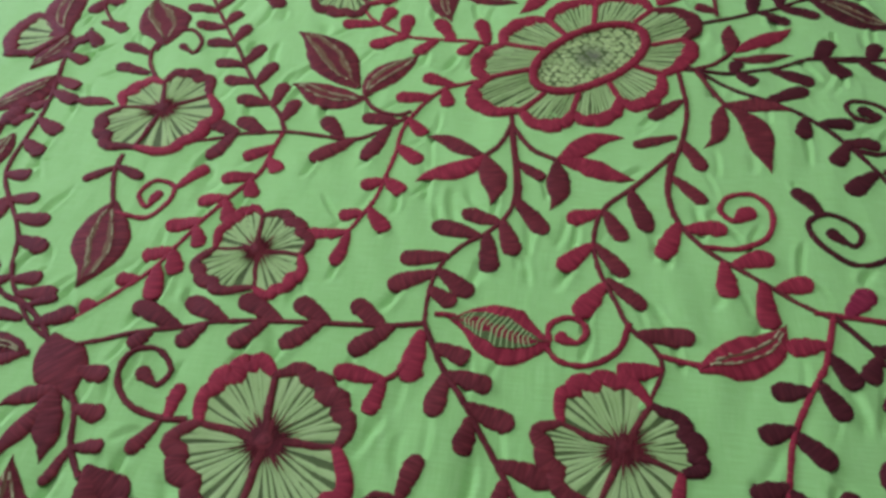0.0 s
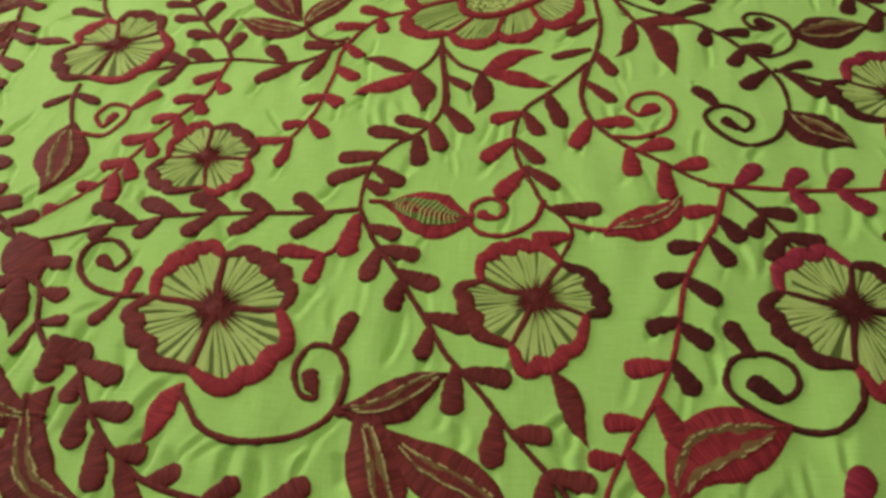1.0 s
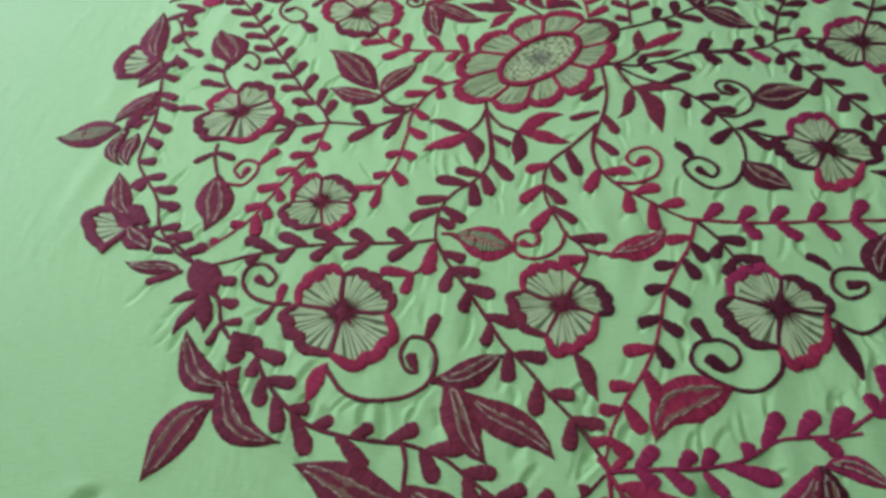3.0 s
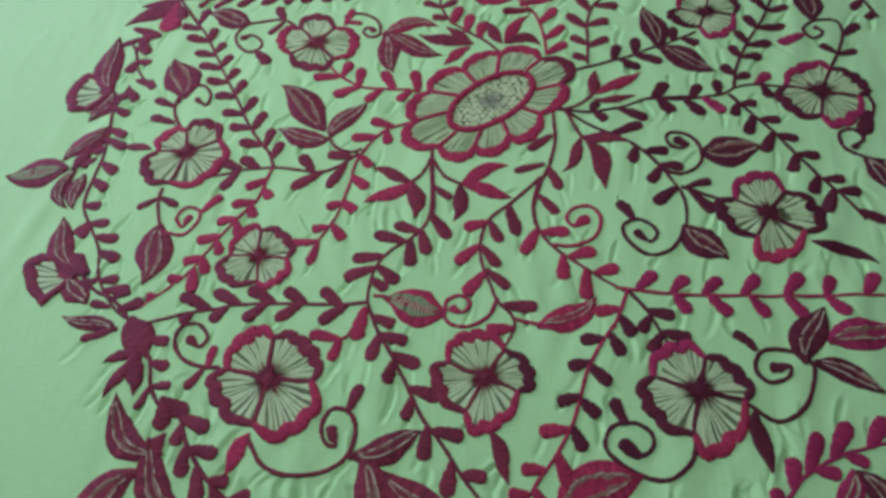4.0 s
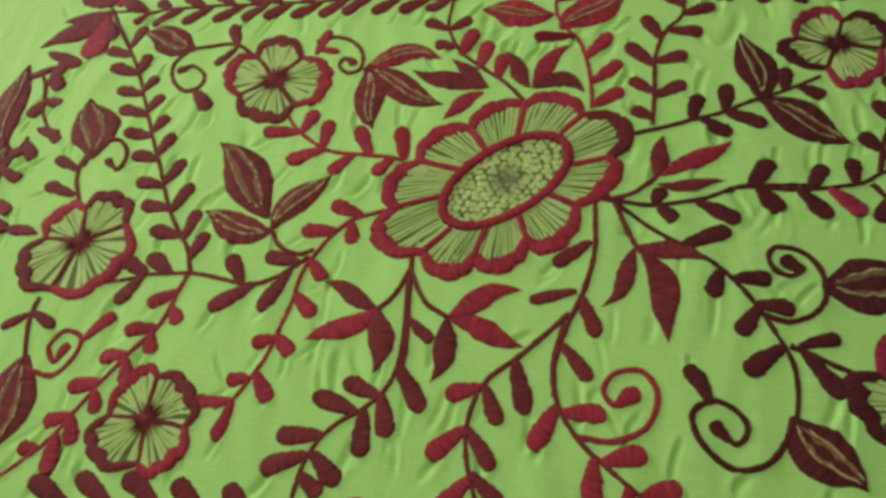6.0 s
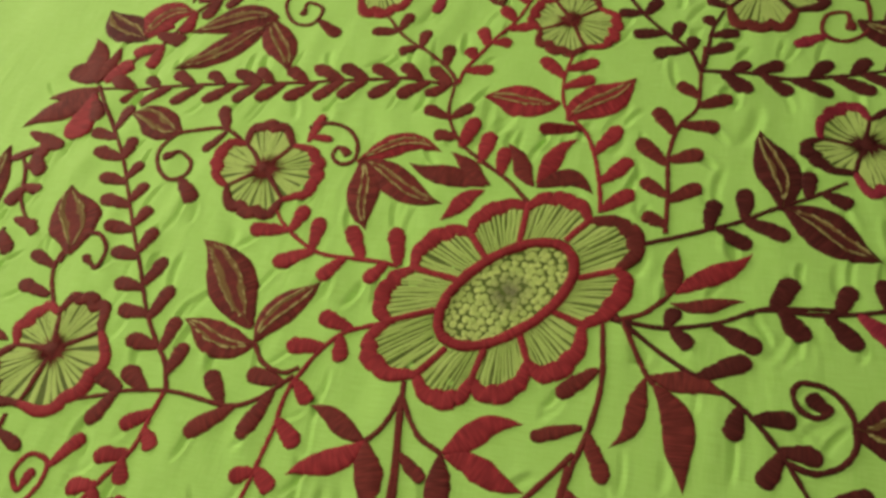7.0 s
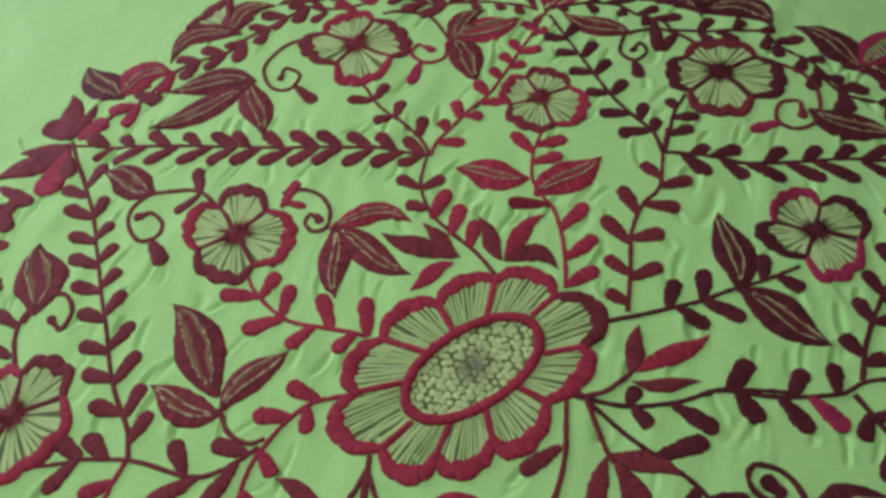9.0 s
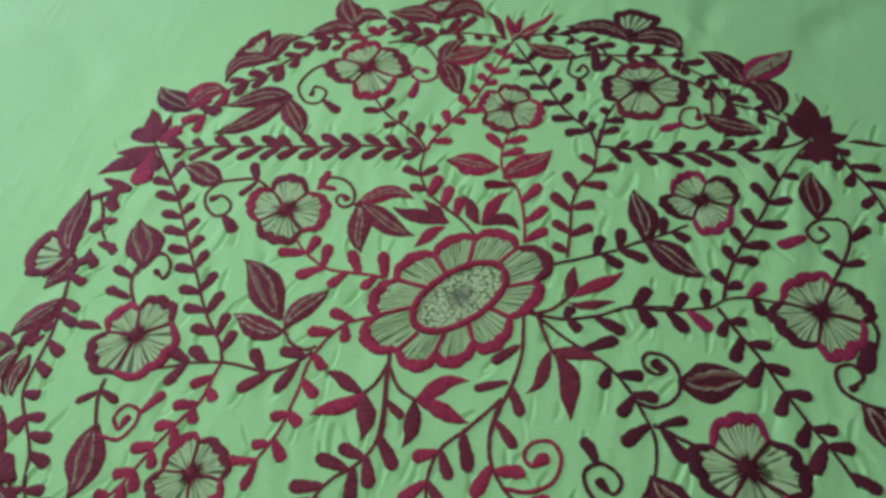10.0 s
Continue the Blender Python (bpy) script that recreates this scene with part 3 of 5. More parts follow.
# vines round the great flower
vine("d", [(-0.091, 0.239), (-0.131, 0.241), (-0.170, 0.241), (-0.259, 0.230), (-0.392, 0.216), (-0.466, 0.205), (-0.512, 0.202)],
     [(-0.124, 0.261), (-0.156, 0.261), (-0.189, 0.259), (-0.224, 0.256), (-0.256, 0.253), (-0.286, 0.249), (-0.322, 0.244), (-0.347, 0.240), (-0.379, 0.236), (-0.421, 0.232), (-0.455, 0.224), (-0.496, 0.219), (-0.122, 0.222), (-0.152, 0.218), (-0.183, 0.215), (-0.218, 0.213), (-0.245, 0.209), (-0.278, 0.205), (-0.310, 0.201), (-0.337, 0.198), (-0.372, 0.194), (-0.410, 0.189), (-0.447, 0.184)], k=1.1)
vine("p", [(0.153, 0.273), (0.195, 0.272), (0.238, 0.268), (0.280, 0.275), (0.322, 0.284), (0.358, 0.290)],
     [(0.196, 0.285), (0.227, 0.288), (0.270, 0.293), (0.304, 0.298), (0.337, 0.304), (0.197, 0.248), (0.233, 0.249), (0.269, 0.250), (0.306, 0.255), (0.338, 0.259)], k=1.2)
vine("c", [(0.069, 0.091), (0.066, 0.118), (0.060, 0.148), (0.049, 0.180), (0.034, 0.199), (0.021, 0.222), (0.018, 0.256), (0.024, 0.293)],
     [(0.095, 0.117), (0.091, 0.153), (0.078, 0.192), (0.003, 0.185), (0.003, 0.185), (0.049, 0.280), (-0.007, 0.281), (0.047, 0.256)])
vine("c", [(-0.091, 0.239), (-0.088, 0.259), (-0.077, 0.281), (-0.063, 0.308), (-0.045, 0.337), (-0.032, 0.375), (-0.021, 0.415), (-0.009, 0.451), (0.000, 0.489)],
     [(-0.089, 0.292), (-0.080, 0.324), (-0.062, 0.358), (-0.048, 0.383), (-0.040, 0.410), (-0.032, 0.436), (-0.022, 0.473), (-0.059, 0.263), (-0.045, 0.304), (-0.025, 0.330), (-0.010, 0.396), (0.005, 0.424), (0.009, 0.458)])
vine("d", [(-0.091, 0.239), (-0.110, 0.265), (-0.137, 0.285), (-0.168, 0.308), (-0.187, 0.331), (-0.199, 0.345)],
     [(-0.111, 0.295), (-0.142, 0.317), (-0.166, 0.342), (-0.166, 0.282), (-0.205, 0.313)])
vine("p", [(0.151, 0.272), (0.140, 0.301), (0.120, 0.322), (0.095, 0.349), (0.074, 0.381), (0.052, 0.416), (0.028, 0.454), (0.008, 0.486)],
     [(0.143, 0.320), (0.129, 0.342), (0.106, 0.377), (0.085, 0.410), (0.067, 0.440), (0.044, 0.472), (0.105, 0.296), (0.083, 0.322), (0.065, 0.356), (0.043, 0.389), (0.024, 0.419), (0.007, 0.446)])
vine("p", [(0.153, 0.276), (0.157, 0.304), (0.161, 0.333), (0.172, 0.362)],
     [(0.180, 0.311), (0.186, 0.330), (0.154, 0.352)])
vine("d", [(-0.273, -0.130), (-0.286, -0.106), (-0.304, -0.087), (-0.328, -0.056), (-0.349, -0.022), (-0.381, 0.026), (-0.410, 0.072), (-0.443, 0.122), (-0.487, 0.176), (-0.503, 0.193)],
     [(-0.273, -0.088), (-0.290, -0.065), (-0.310, -0.035), (-0.330, -0.006), (-0.355, 0.025), (-0.372, 0.049), (-0.391, 0.078), (-0.409, 0.104), (-0.431, 0.135), (-0.457, 0.180), (-0.329, -0.091), (-0.351, -0.063), (-0.369, -0.036), (-0.389, -0.003), (-0.410, 0.024), (-0.431, 0.055), (-0.446, 0.082), (-0.468, 0.114), (-0.485, 0.140)], k=0.8)
vine("d", [(-0.165, -0.101), (-0.188, -0.124), (-0.215, -0.135), (-0.264, -0.131), (-0.306, -0.136), (-0.330, -0.144), (-0.349, -0.150)],
     [(-0.205, -0.105), (-0.240, -0.109), (-0.319, -0.118), (-0.342, -0.125), (-0.194, -0.158), (-0.240, -0.163), (-0.333, -0.168)], k=1.0)
vine("c", [(-0.091, -0.040), (-0.119, -0.049), (-0.133, -0.056), (-0.148, -0.073), (-0.158, -0.092), (-0.167, -0.118), (-0.168, -0.147), (-0.171, -0.172), (-0.174, -0.196), (-0.180, -0.216), (-0.190, -0.239), (-0.204, -0.249)],
     [(-0.158, -0.044), (-0.179, -0.075), (-0.190, -0.190), (-0.201, -0.224), (-0.130, -0.082), (-0.146, -0.121), (-0.145, -0.157), (-0.154, -0.194), (-0.161, -0.236)])
vine("c", [(-0.102, 0.015), (-0.137, 0.017), (-0.176, 0.018), (-0.203, 0.030), (-0.226, 0.047), (-0.239, 0.064)],
     [(-0.114, 0.053), (-0.157, 0.050), (-0.190, 0.056), (-0.255, 0.037), (-0.129, -0.004), (-0.172, -0.007), (-0.220, 0.004), (-0.209, 0.068)])
vine("d", [(0.010, 0.088), (-0.018, 0.118), (-0.043, 0.136), (-0.075, 0.163), (-0.093, 0.199), (-0.095, 0.238)],
     [(-0.118, 0.202), (-0.071, 0.210), (-0.101, 0.168)])
blade("c", (-0.072, 0.154), (-0.063, 0.194), 0.5, 0, "drop")
blade("c", (-0.049, 0.136), (-0.045, 0.176), 0.5, 0, "drop")
blade("c", (-0.028, 0.124), (-0.027, 0.158), 0.55, 0, "drop")
blade("d", (0.006, 0.114), (-0.026, 0.164), 0.31, -0.01)
blade("c", (0.008, 0.118), (0.040, 0.176), 0.30, 0.07)
blade("d", (0.008, 0.114), (0.061, 0.110), 0.39, 0.29)
blade("d", (-0.039, 0.110), (-0.119, 0.132), 0.29, 0.03)
blade("c", (-0.039, 0.105), (-0.075, 0.067), 0.34, -0.06)
blade("d", (-0.035, 0.112), (-0.080, 0.148), 0.31, 0.01)
curl("d", [(-0.211, -0.076), (-0.197, -0.093), (-0.176, -0.100), (-0.163, -0.093)])
open_leaf("d", (-0.222, -0.060), (-0.301, 0.020), 0.41, -0.05, 0.38)
open_leaf("d", (-0.211, -0.077), (-0.285, -0.064), 0.43, 0.09, 0.25)
open_leaf("d", (-0.208, -0.074), (-0.168, -0.010), 0.41, 0.07, 0.35)
open_leaf("c", (-0.169, 0.128), (-0.089, 0.146), 0.34, 0.2, 0.25)
open_leaf("d", (-0.168, 0.127), (-0.143, 0.048), 0.42, 0, 0.2)
open_leaf("d", (-0.166, 0.129), (-0.076, 0.086), 0.34, -0.04, 0.25)
curl("d", [(-0.237, 0.167), (-0.218, 0.173), (-0.197, 0.170), (-0.180, 0.153), (-0.176, 0.130), (-0.188, 0.122), (-0.200, 0.131), (-0.198, 0.143), (-0.189, 0.138)], 0.012)
blade("c", (-0.232, 0.147), (-0.226, 0.185), 0.4, 0, "drop")
blade("c", (-0.234, 0.154), (-0.206, 0.153), 0.4, 0, "drop")
open_leaf("d", (-0.380, 0.147), (-0.453, 0.170), 0.56, -0.02, 0.4)
curl("d", [(-0.383, 0.145), (-0.356, 0.154), (-0.330, 0.156), (-0.297, 0.139)])
blade("d", (-0.326, 0.152), (-0.344, 0.188), 0.45, 0, "drop")
blade("d", (-0.326, 0.152), (-0.345, 0.125), 0.45, 0, "drop")
curl("d", [(-0.382, 0.144), (-0.394, 0.123), (-0.387, 0.101), (-0.367, 0.085), (-0.351, 0.094), (-0.353, 0.111), (-0.369, 0.121), (-0.380, 0.116)], 0.012)
blade("d", (-0.355, 0.087), (-0.328, 0.061), 0.55, 0, "drop")
vine("p", [(0.108, 0.062), (0.146, 0.077), (0.183, 0.093), (0.220, 0.114), (0.252, 0.131), (0.275, 0.146)],
     [(0.166, 0.114), (0.192, 0.129), (0.245, 0.153), (0.195, 0.071), (0.225, 0.083), (0.277, 0.122)])
open_leaf("p", (0.220, 0.114), (0.204, 0.200), 0.44, -0.06, 0.25)
open_leaf("p", (0.225, 0.111), (0.297, 0.067), 0.50, 0.00, 0.25)
vine("d", [(0.126, 0.075), (0.126, 0.115), (0.125, 0.165), (0.134, 0.201), (0.149, 0.225), (0.151, 0.271), (0.154, 0.307)],
     [(0.107, 0.094), (0.103, 0.131), (0.097, 0.178), (0.112, 0.219), (0.131, 0.254), (0.153, 0.129), (0.154, 0.168), (0.168, 0.201), (0.179, 0.239)])
open_leaf("c", (0.014, 0.221), (-0.061, 0.225), 0.57, 0.03, 0.2)
open_leaf("c", (0.030, 0.200), (0.090, 0.259), 0.52, 0.0, 0.2)

# below and beside the great flower
vine("p", [(0.087, -0.013), (0.096, -0.014), (0.131, -0.015), (0.166, -0.007), (0.204, 0.011), (0.242, 0.017), (0.262, 0.018)],
     [(0.137, 0.003), (0.228, 0.041), (0.150, -0.029), (0.201, -0.024), (0.236, -0.010)])
curl("d", [(0.090, -0.014), (0.112, -0.005), (0.131, 0.014)])
blade("d", (0.131, 0.013), (0.137, 0.064), 0.34, 0)
blade("c", (0.137, 0.017), (0.197, 0.065), 0.25, -0.03)
blade("d", (0.133, 0.008), (0.191, 0.017), 0.22, -0.06)
curl("d", [(0.096, -0.012), (0.107, -0.035), (0.117, -0.055), (0.124, -0.064)])
blade("d", (0.118, -0.059), (0.095, -0.119), 0.25, 0.09)
blade("d", (0.123, -0.063), (0.148, -0.144), 0.29, 0.11)
blade("d", (0.120, -0.057), (0.177, -0.067), 0.31, 0.04)
curl("d", [(-0.071, -0.092), (-0.064, -0.139), (-0.058, -0.178), (-0.058, -0.204)])
curl("d", [(-0.070, -0.104), (-0.078, -0.129), (-0.090, -0.145)])
curl("d", [(-0.070, -0.104), (-0.051, -0.132), (-0.029, -0.144)])
blade("d", (-0.090, -0.144), (-0.144, -0.122), 0.3, 0)
blade("c", (-0.090, -0.144), (-0.146, -0.181), 0.3, 0.06)
blade("d", (-0.089, -0.144), (-0.080, -0.201), 0.4, 0.08)
blade("c", (-0.029, -0.144), (0.029, -0.110), 0.32, 0.08)
blade("c", (-0.027, -0.146), (0.038, -0.163), 0.3, 0.03)
blade("d", (-0.029, -0.144), (-0.033, -0.202), 0.36, 0.1)
blade("d", (-0.062, -0.149), (-0.038, -0.167), 0.45, 0, "drop")
curl("d", [(0.080, -0.001), (0.082, -0.027), (0.085, -0.066), (0.080, -0.104), (0.069, -0.140), (0.063, -0.173), (0.066, -0.200)])
blade("d", (0.081, -0.058), (0.052, -0.085), 0.42, 0, "drop")
blade("d", (0.074, -0.107), (0.036, -0.120), 0.36, 0, "drop")
blade("d", (0.077, -0.110), (0.094, -0.146), 0.42, 0, "drop")
blade("d", (0.067, -0.155), (0.092, -0.183), 0.42, 0, "drop")
vine("d", [(-0.070, -0.111), (-0.062, -0.168), (-0.063, -0.203), (-0.078, -0.228), (-0.102, -0.249), (-0.115, -0.272), (-0.118, -0.298), (-0.117, -0.319)],
     [(-0.035, -0.225), (-0.058, -0.249), (-0.101, -0.211), (-0.075, -0.267), (-0.123, -0.226), (-0.087, -0.290), (-0.143, -0.262), (-0.098, -0.300), (-0.148, -0.289)])
vine("d", [(0.067, -0.137), (0.062, -0.173), (0.069, -0.205), (0.088, -0.231), (0.112, -0.249), (0.139, -0.267), (0.168, -0.284)],
     [(0.104, -0.208), (0.054, -0.241), (0.135, -0.233), (0.100, -0.273), (0.160, -0.253), (0.126, -0.296)], odd="cccccc")
vine("d", [(0.070, -0.128), (0.038, -0.167), (0.011, -0.196), (0.003, -0.227), (0.007, -0.258), (0.019, -0.286), (0.028, -0.306), (0.045, -0.323), (0.049, -0.339), (0.039, -0.364)],
     [(-0.017, -0.210), (0.045, -0.215), (-0.022, -0.259), (-0.008, -0.300), (0.020, -0.343), (0.071, -0.311)], odd="cdccc")
blade("d", (0.011, -0.198), (0.027, -0.228), 0.5, 0, "drop")
blade("d", (0.004, -0.233), (0.028, -0.262), 0.42, 0, "drop")
blade("d", (0.012, -0.266), (0.041, -0.289), 0.42, 0, "drop")
curl("c", [(0.047, -0.327), (0.063, -0.330), (0.079, -0.333)])
open_leaf("c", (0.076, -0.334), (0.138, -0.293), 0.44, -0.1, 0.2)
curl("c", [(0.028, -0.303), (0.020, -0.326), (0.000, -0.340), (-0.020, -0.339), (-0.030, -0.329)])
curl("c", [(-0.028, -0.324), (-0.028, -0.311), (-0.017, -0.303), (-0.006, -0.305), (-0.002, -0.314), (-0.008, -0.323), (-0.017, -0.320)], 0.011)
open_leaf("c", (-0.030, -0.324), (-0.100, -0.312), 0.70, 0.02, 0.55)
curl("c", [(-0.086, -0.314), (-0.099, -0.310), (-0.111, -0.310)])
curl("c", [(0.086, -0.228), (0.114, -0.227), (0.136, -0.212), (0.142, -0.187), (0.130, -0.170), (0.110, -0.174), (0.102, -0.189), (0.111, -0.200), (0.122, -0.193)], 0.016)
vine("d", [(-0.117, -0.319), (-0.138, -0.323), (-0.157, -0.325), (-0.206, -0.328), (-0.255, -0.333), (-0.302, -0.345), (-0.347, -0.360), (-0.369, -0.369)],
     [(-0.171, -0.307), (-0.213, -0.310), (-0.255, -0.312), (-0.295, -0.318), (-0.332, -0.328), (-0.165, -0.348), (-0.215, -0.349), (-0.252, -0.352), (-0.290, -0.356), (-0.322, -0.363)], k=1.2)
vine("d", [(-0.117, -0.319), (-0.100, -0.352), (-0.083, -0.376), (-0.057, -0.416), (-0.038, -0.447), (-0.016, -0.471), (0.005, -0.498), (0.020, -0.515), (0.038, -0.535), (0.054, -0.562), (0.058, -0.573)],
     [(-0.083, -0.344), (-0.066, -0.364), (-0.049, -0.390), (-0.022, -0.424), (0.005, -0.463), (0.031, -0.501), (0.057, -0.530), (-0.102, -0.389), (-0.080, -0.413), (-0.055, -0.450), (-0.031, -0.489), (-0.005, -0.522), (0.025, -0.554)], k=1.0)
blade("c", (-0.118, -0.325), (-0.122, -0.367), 0.5, 0, "drop")
curl("c", [(-0.120, -0.346), (-0.132, -0.363), (-0.143, -0.369)])
blade("c", (-0.137, -0.367), (-0.174, -0.363), 0.45, 0, "drop")
blade("c", (-0.138, -0.366), (-0.145, -0.393), 0.6, 0, "drop")
vine("c", [(0.170, -0.283), (0.158, -0.321), (0.143, -0.347), (0.128, -0.378), (0.121, -0.407), (0.113, -0.439), (0.097, -0.474), (0.082, -0.498), (0.066, -0.529), (0.057, -0.562)],
     [(0.135, -0.312), (0.120, -0.347), (0.108, -0.379), (0.098, -0.419), (0.081, -0.451), (0.065, -0.490), (0.054, -0.515), (0.045, -0.549), (0.175, -0.338), (0.163, -0.362), (0.149, -0.395), (0.138, -0.430), (0.124, -0.466), (0.110, -0.500), (0.093, -0.534), (0.079, -0.559)], odd="cpppccccpppppccc")
vine("p", [(0.171, -0.283), (0.190, -0.307), (0.200, -0.326), (0.210, -0.345)],
     [(0.218, -0.311), (0.233, -0.337), (0.182, -0.333), (0.192, -0.355)])
vine("c", [(0.157, -0.280), (0.194, -0.283), (0.224, -0.284), (0.283, -0.282), (0.371, -0.275), (0.439, -0.269)],
     [(0.200, -0.258), (0.234, -0.261), (0.269, -0.261), (0.310, -0.256), (0.356, -0.249), (0.388, -0.250), (0.435, -0.244), (0.235, -0.306), (0.277, -0.305), (0.316, -0.304), (0.355, -0.300), (0.398, -0.296)], odd="rrrrrrrrrrrr")
vine("p", [(0.089, -0.008), (0.101, -0.018), (0.141, -0.046), (0.174, -0.064), (0.192, -0.077), (0.211, -0.099), (0.226, -0.123), (0.238, -0.146), (0.241, -0.170), (0.239, -0.194)],
     [(0.193, -0.035), (0.224, -0.077), (0.241, -0.102), (0.180, -0.098), (0.202, -0.129), (0.206, -0.160)])
curl("p", [(0.237, -0.134), (0.265, -0.145), (0.293, -0.155)])
blade("p", (0.243, -0.134), (0.273, -0.122), 0.45, 0, "drop")
blade("p", (0.246, -0.138), (0.273, -0.171), 0.42, 0, "drop")
curl("p", [(0.217, -0.109), (0.235, -0.114), (0.254, -0.106), (0.265, -0.089), (0.263, -0.066), (0.250, -0.050), (0.231, -0.047), (0.224, -0.055), (0.227, -0.067), (0.239, -0.073), (0.249, -0.066), (0.242, -0.060)], 0.015)
open_leaf("p", (0.266, -0.077), (0.341, -0.066), 0.66, -0.01, 0.41)
open_leaf("p", (0.238, -0.192), (0.283, -0.236), 0.66, -0.05, 0.3)
curl("p", [(0.238, -0.196), (0.221, -0.225), (0.196, -0.234), (0.174, -0.219), (0.167, -0.198), (0.182, -0.186), (0.199, -0.192), (0.206, -0.204), (0.198, -0.216), (0.187, -0.207)], 0.013)
blade("p", (0.179, -0.190), (0.161, -0.161), 0.5, -0.1, "drop")
blade("p", (0.374, -0.204), (0.443, -0.231), 0.22, 0.06)

# lower part
vine("d", [(-0.289, -0.467), (-0.272, -0.497), (-0.243, -0.527), (-0.214, -0.546), (-0.170, -0.556), (-0.124, -0.558), (-0.087, -0.570), (-0.054, -0.593), (-0.024, -0.610), (0.005, -0.610), (0.034, -0.598), (0.056, -0.576)],
     [(-0.256, -0.479), (-0.239, -0.504), (-0.220, -0.529), (-0.194, -0.539), (-0.156, -0.543), (-0.114, -0.541), (-0.068, -0.558), (-0.040, -0.580), (-0.014, -0.592), (0.009, -0.594), (0.038, -0.586), (-0.286, -0.498), (-0.269, -0.528), (-0.245, -0.553), (-0.213, -0.572), (-0.158, -0.582), (-0.093, -0.591), (-0.058, -0.610), (-0.036, -0.624), (0.007, -0.633)], k=1.25)
vine("r", [(0.059, -0.573), (0.099, -0.569), (0.141, -0.565), (0.176, -0.556), (0.209, -0.537), (0.253, -0.530), (0.282, -0.526)],
     [(0.102, -0.549), (0.134, -0.551), (0.152, -0.548), (0.183, -0.540), (0.214, -0.512), (0.247, -0.508), (0.275, -0.502), (0.101, -0.583), (0.130, -0.586), (0.203, -0.573), (0.260, -0.546)], k=0.9)
blade("c", (0.056, -0.595), (0.021, -0.641), 0.32, 0.06)
blade("c", (0.060, -0.605), (0.029, -0.667), 0.26, 0.03)
blade("c", (0.063, -0.600), (0.065, -0.659), 0.20, 0.03)
blade("c", (0.067, -0.592), (0.083, -0.642), 0.39, 0.07)
blade("c", (0.080, -0.600), (0.126, -0.622), 0.32, 0.05)
blade("c", (0.066, -0.585), (0.119, -0.592), 0.36, -0.06)
curl("c", [(0.059, -0.573), (0.060, -0.592), (0.060, -0.610)])
curl("c", [(0.060, -0.576), (0.068, -0.589), (0.075, -0.601)])
blade("c", (0.061, -0.573), (0.051, -0.559), 0.6, 0, "drop")
blade("c", (0.061, -0.573), (0.074, -0.560), 0.6, 0, "drop")
curl("d", [(-0.126, -0.558), (-0.121, -0.577), (-0.121, -0.605)])
open_leaf("d", (-0.114, -0.610), (-0.225, -0.584), 0.41, 0.05, 0.3)
open_leaf("d", (-0.117, -0.598), (-0.028, -0.627), 0.48, -0.16, 0.3)
fan("d", (-0.118, -0.619), [(-0.163, -0.639), (-0.165, -0.653), (-0.140, -0.671), (-0.115, -0.678), (-0.096, -0.666), (-0.096, -0.644)])
open_leaf("d", (-0.297, -0.505), (-0.366, -0.448), 0.35, 0.23, 0.3)
open_leaf("d", (-0.310, -0.497), (-0.237, -0.563), 0.35, -0.22, 0.3)
open_leaf("d", (-0.315, -0.530), (-0.362, -0.608), 0.46, -0.08, 0.4)
open_leaf("r", (0.234, -0.559), (0.158, -0.588), 0.42, 0.37, 0.3)
blade("r", (0.141, -0.568), (0.158, -0.590), 0.5, 0, "drop")
open_leaf("p", (0.241, -0.561), (0.251, -0.634), 0.45, -0.05, 0.35)
open_leaf("r", (0.245, -0.560), (0.297, -0.576), 0.42, 0.15, 0.3)
open_leaf("d", (-0.102, -0.490), (-0.035, -0.459), 0.42, -0.09, 0.3)
open_leaf("d", (-0.090, -0.495), (-0.047, -0.574), 0.41, -0.04, 0.25)
open_leaf("d", (-0.067, -0.507), (0.013, -0.565), 0.38, 0.01, 0.25)
curl("d", [(-0.212, -0.484), (-0.204, -0.494), (-0.189, -0.510), (-0.163, -0.517), (-0.131, -0.511), (-0.109, -0.495), (-0.103, -0.469), (-0.112, -0.449), (-0.131, -0.446), (-0.139, -0.463), (-0.132, -0.481), (-0.121, -0.483), (-0.125, -0.471)], 0.014)
blade("d", (-0.115, -0.447), (-0.106, -0.417), 0.5, 0, "drop")
blade("d", (-0.098, -0.495), (-0.109, -0.492), 0.5)
blade("c", (-0.210, -0.479), (-0.225, -0.525), 0.36, -0.05)
blade("d", (0.031, -0.454), (0.055, -0.507), 0.28, 0.03)
curl("p", [(0.231, -0.446), (0.225, -0.468), (0.204, -0.487), (0.180, -0.486), (0.155, -0.474), (0.144, -0.459), (0.151, -0.440), (0.172, -0.434), (0.188, -0.442), (0.190, -0.456), (0.179, -0.466), (0.168, -0.459)], 0.018)
blade("p", (0.167, -0.437), (0.154, -0.409), 0.5, 0.1, "drop")
open_leaf("c", (0.175, -0.488), (0.103, -0.545), 0.54, -0.17, 0.4)
curl("p", [(0.283, -0.406), (0.310, -0.421), (0.337, -0.404), (0.352, -0.367), (0.347, -0.352), (0.327, -0.343), (0.303, -0.347), (0.295, -0.367), (0.306, -0.380), (0.325, -0.374), (0.329, -0.361), (0.317, -0.362)], 0.014)
blade("p", (0.298, -0.347), (0.277, -0.327), 0.5, -0.1, "drop")
open_leaf("p", (0.346, -0.355), (0.376, -0.287), 0.5, 0.08, 0.25)
open_leaf("p", (0.352, -0.358), (0.419, -0.384), 0.34, 0.08, 0.35)
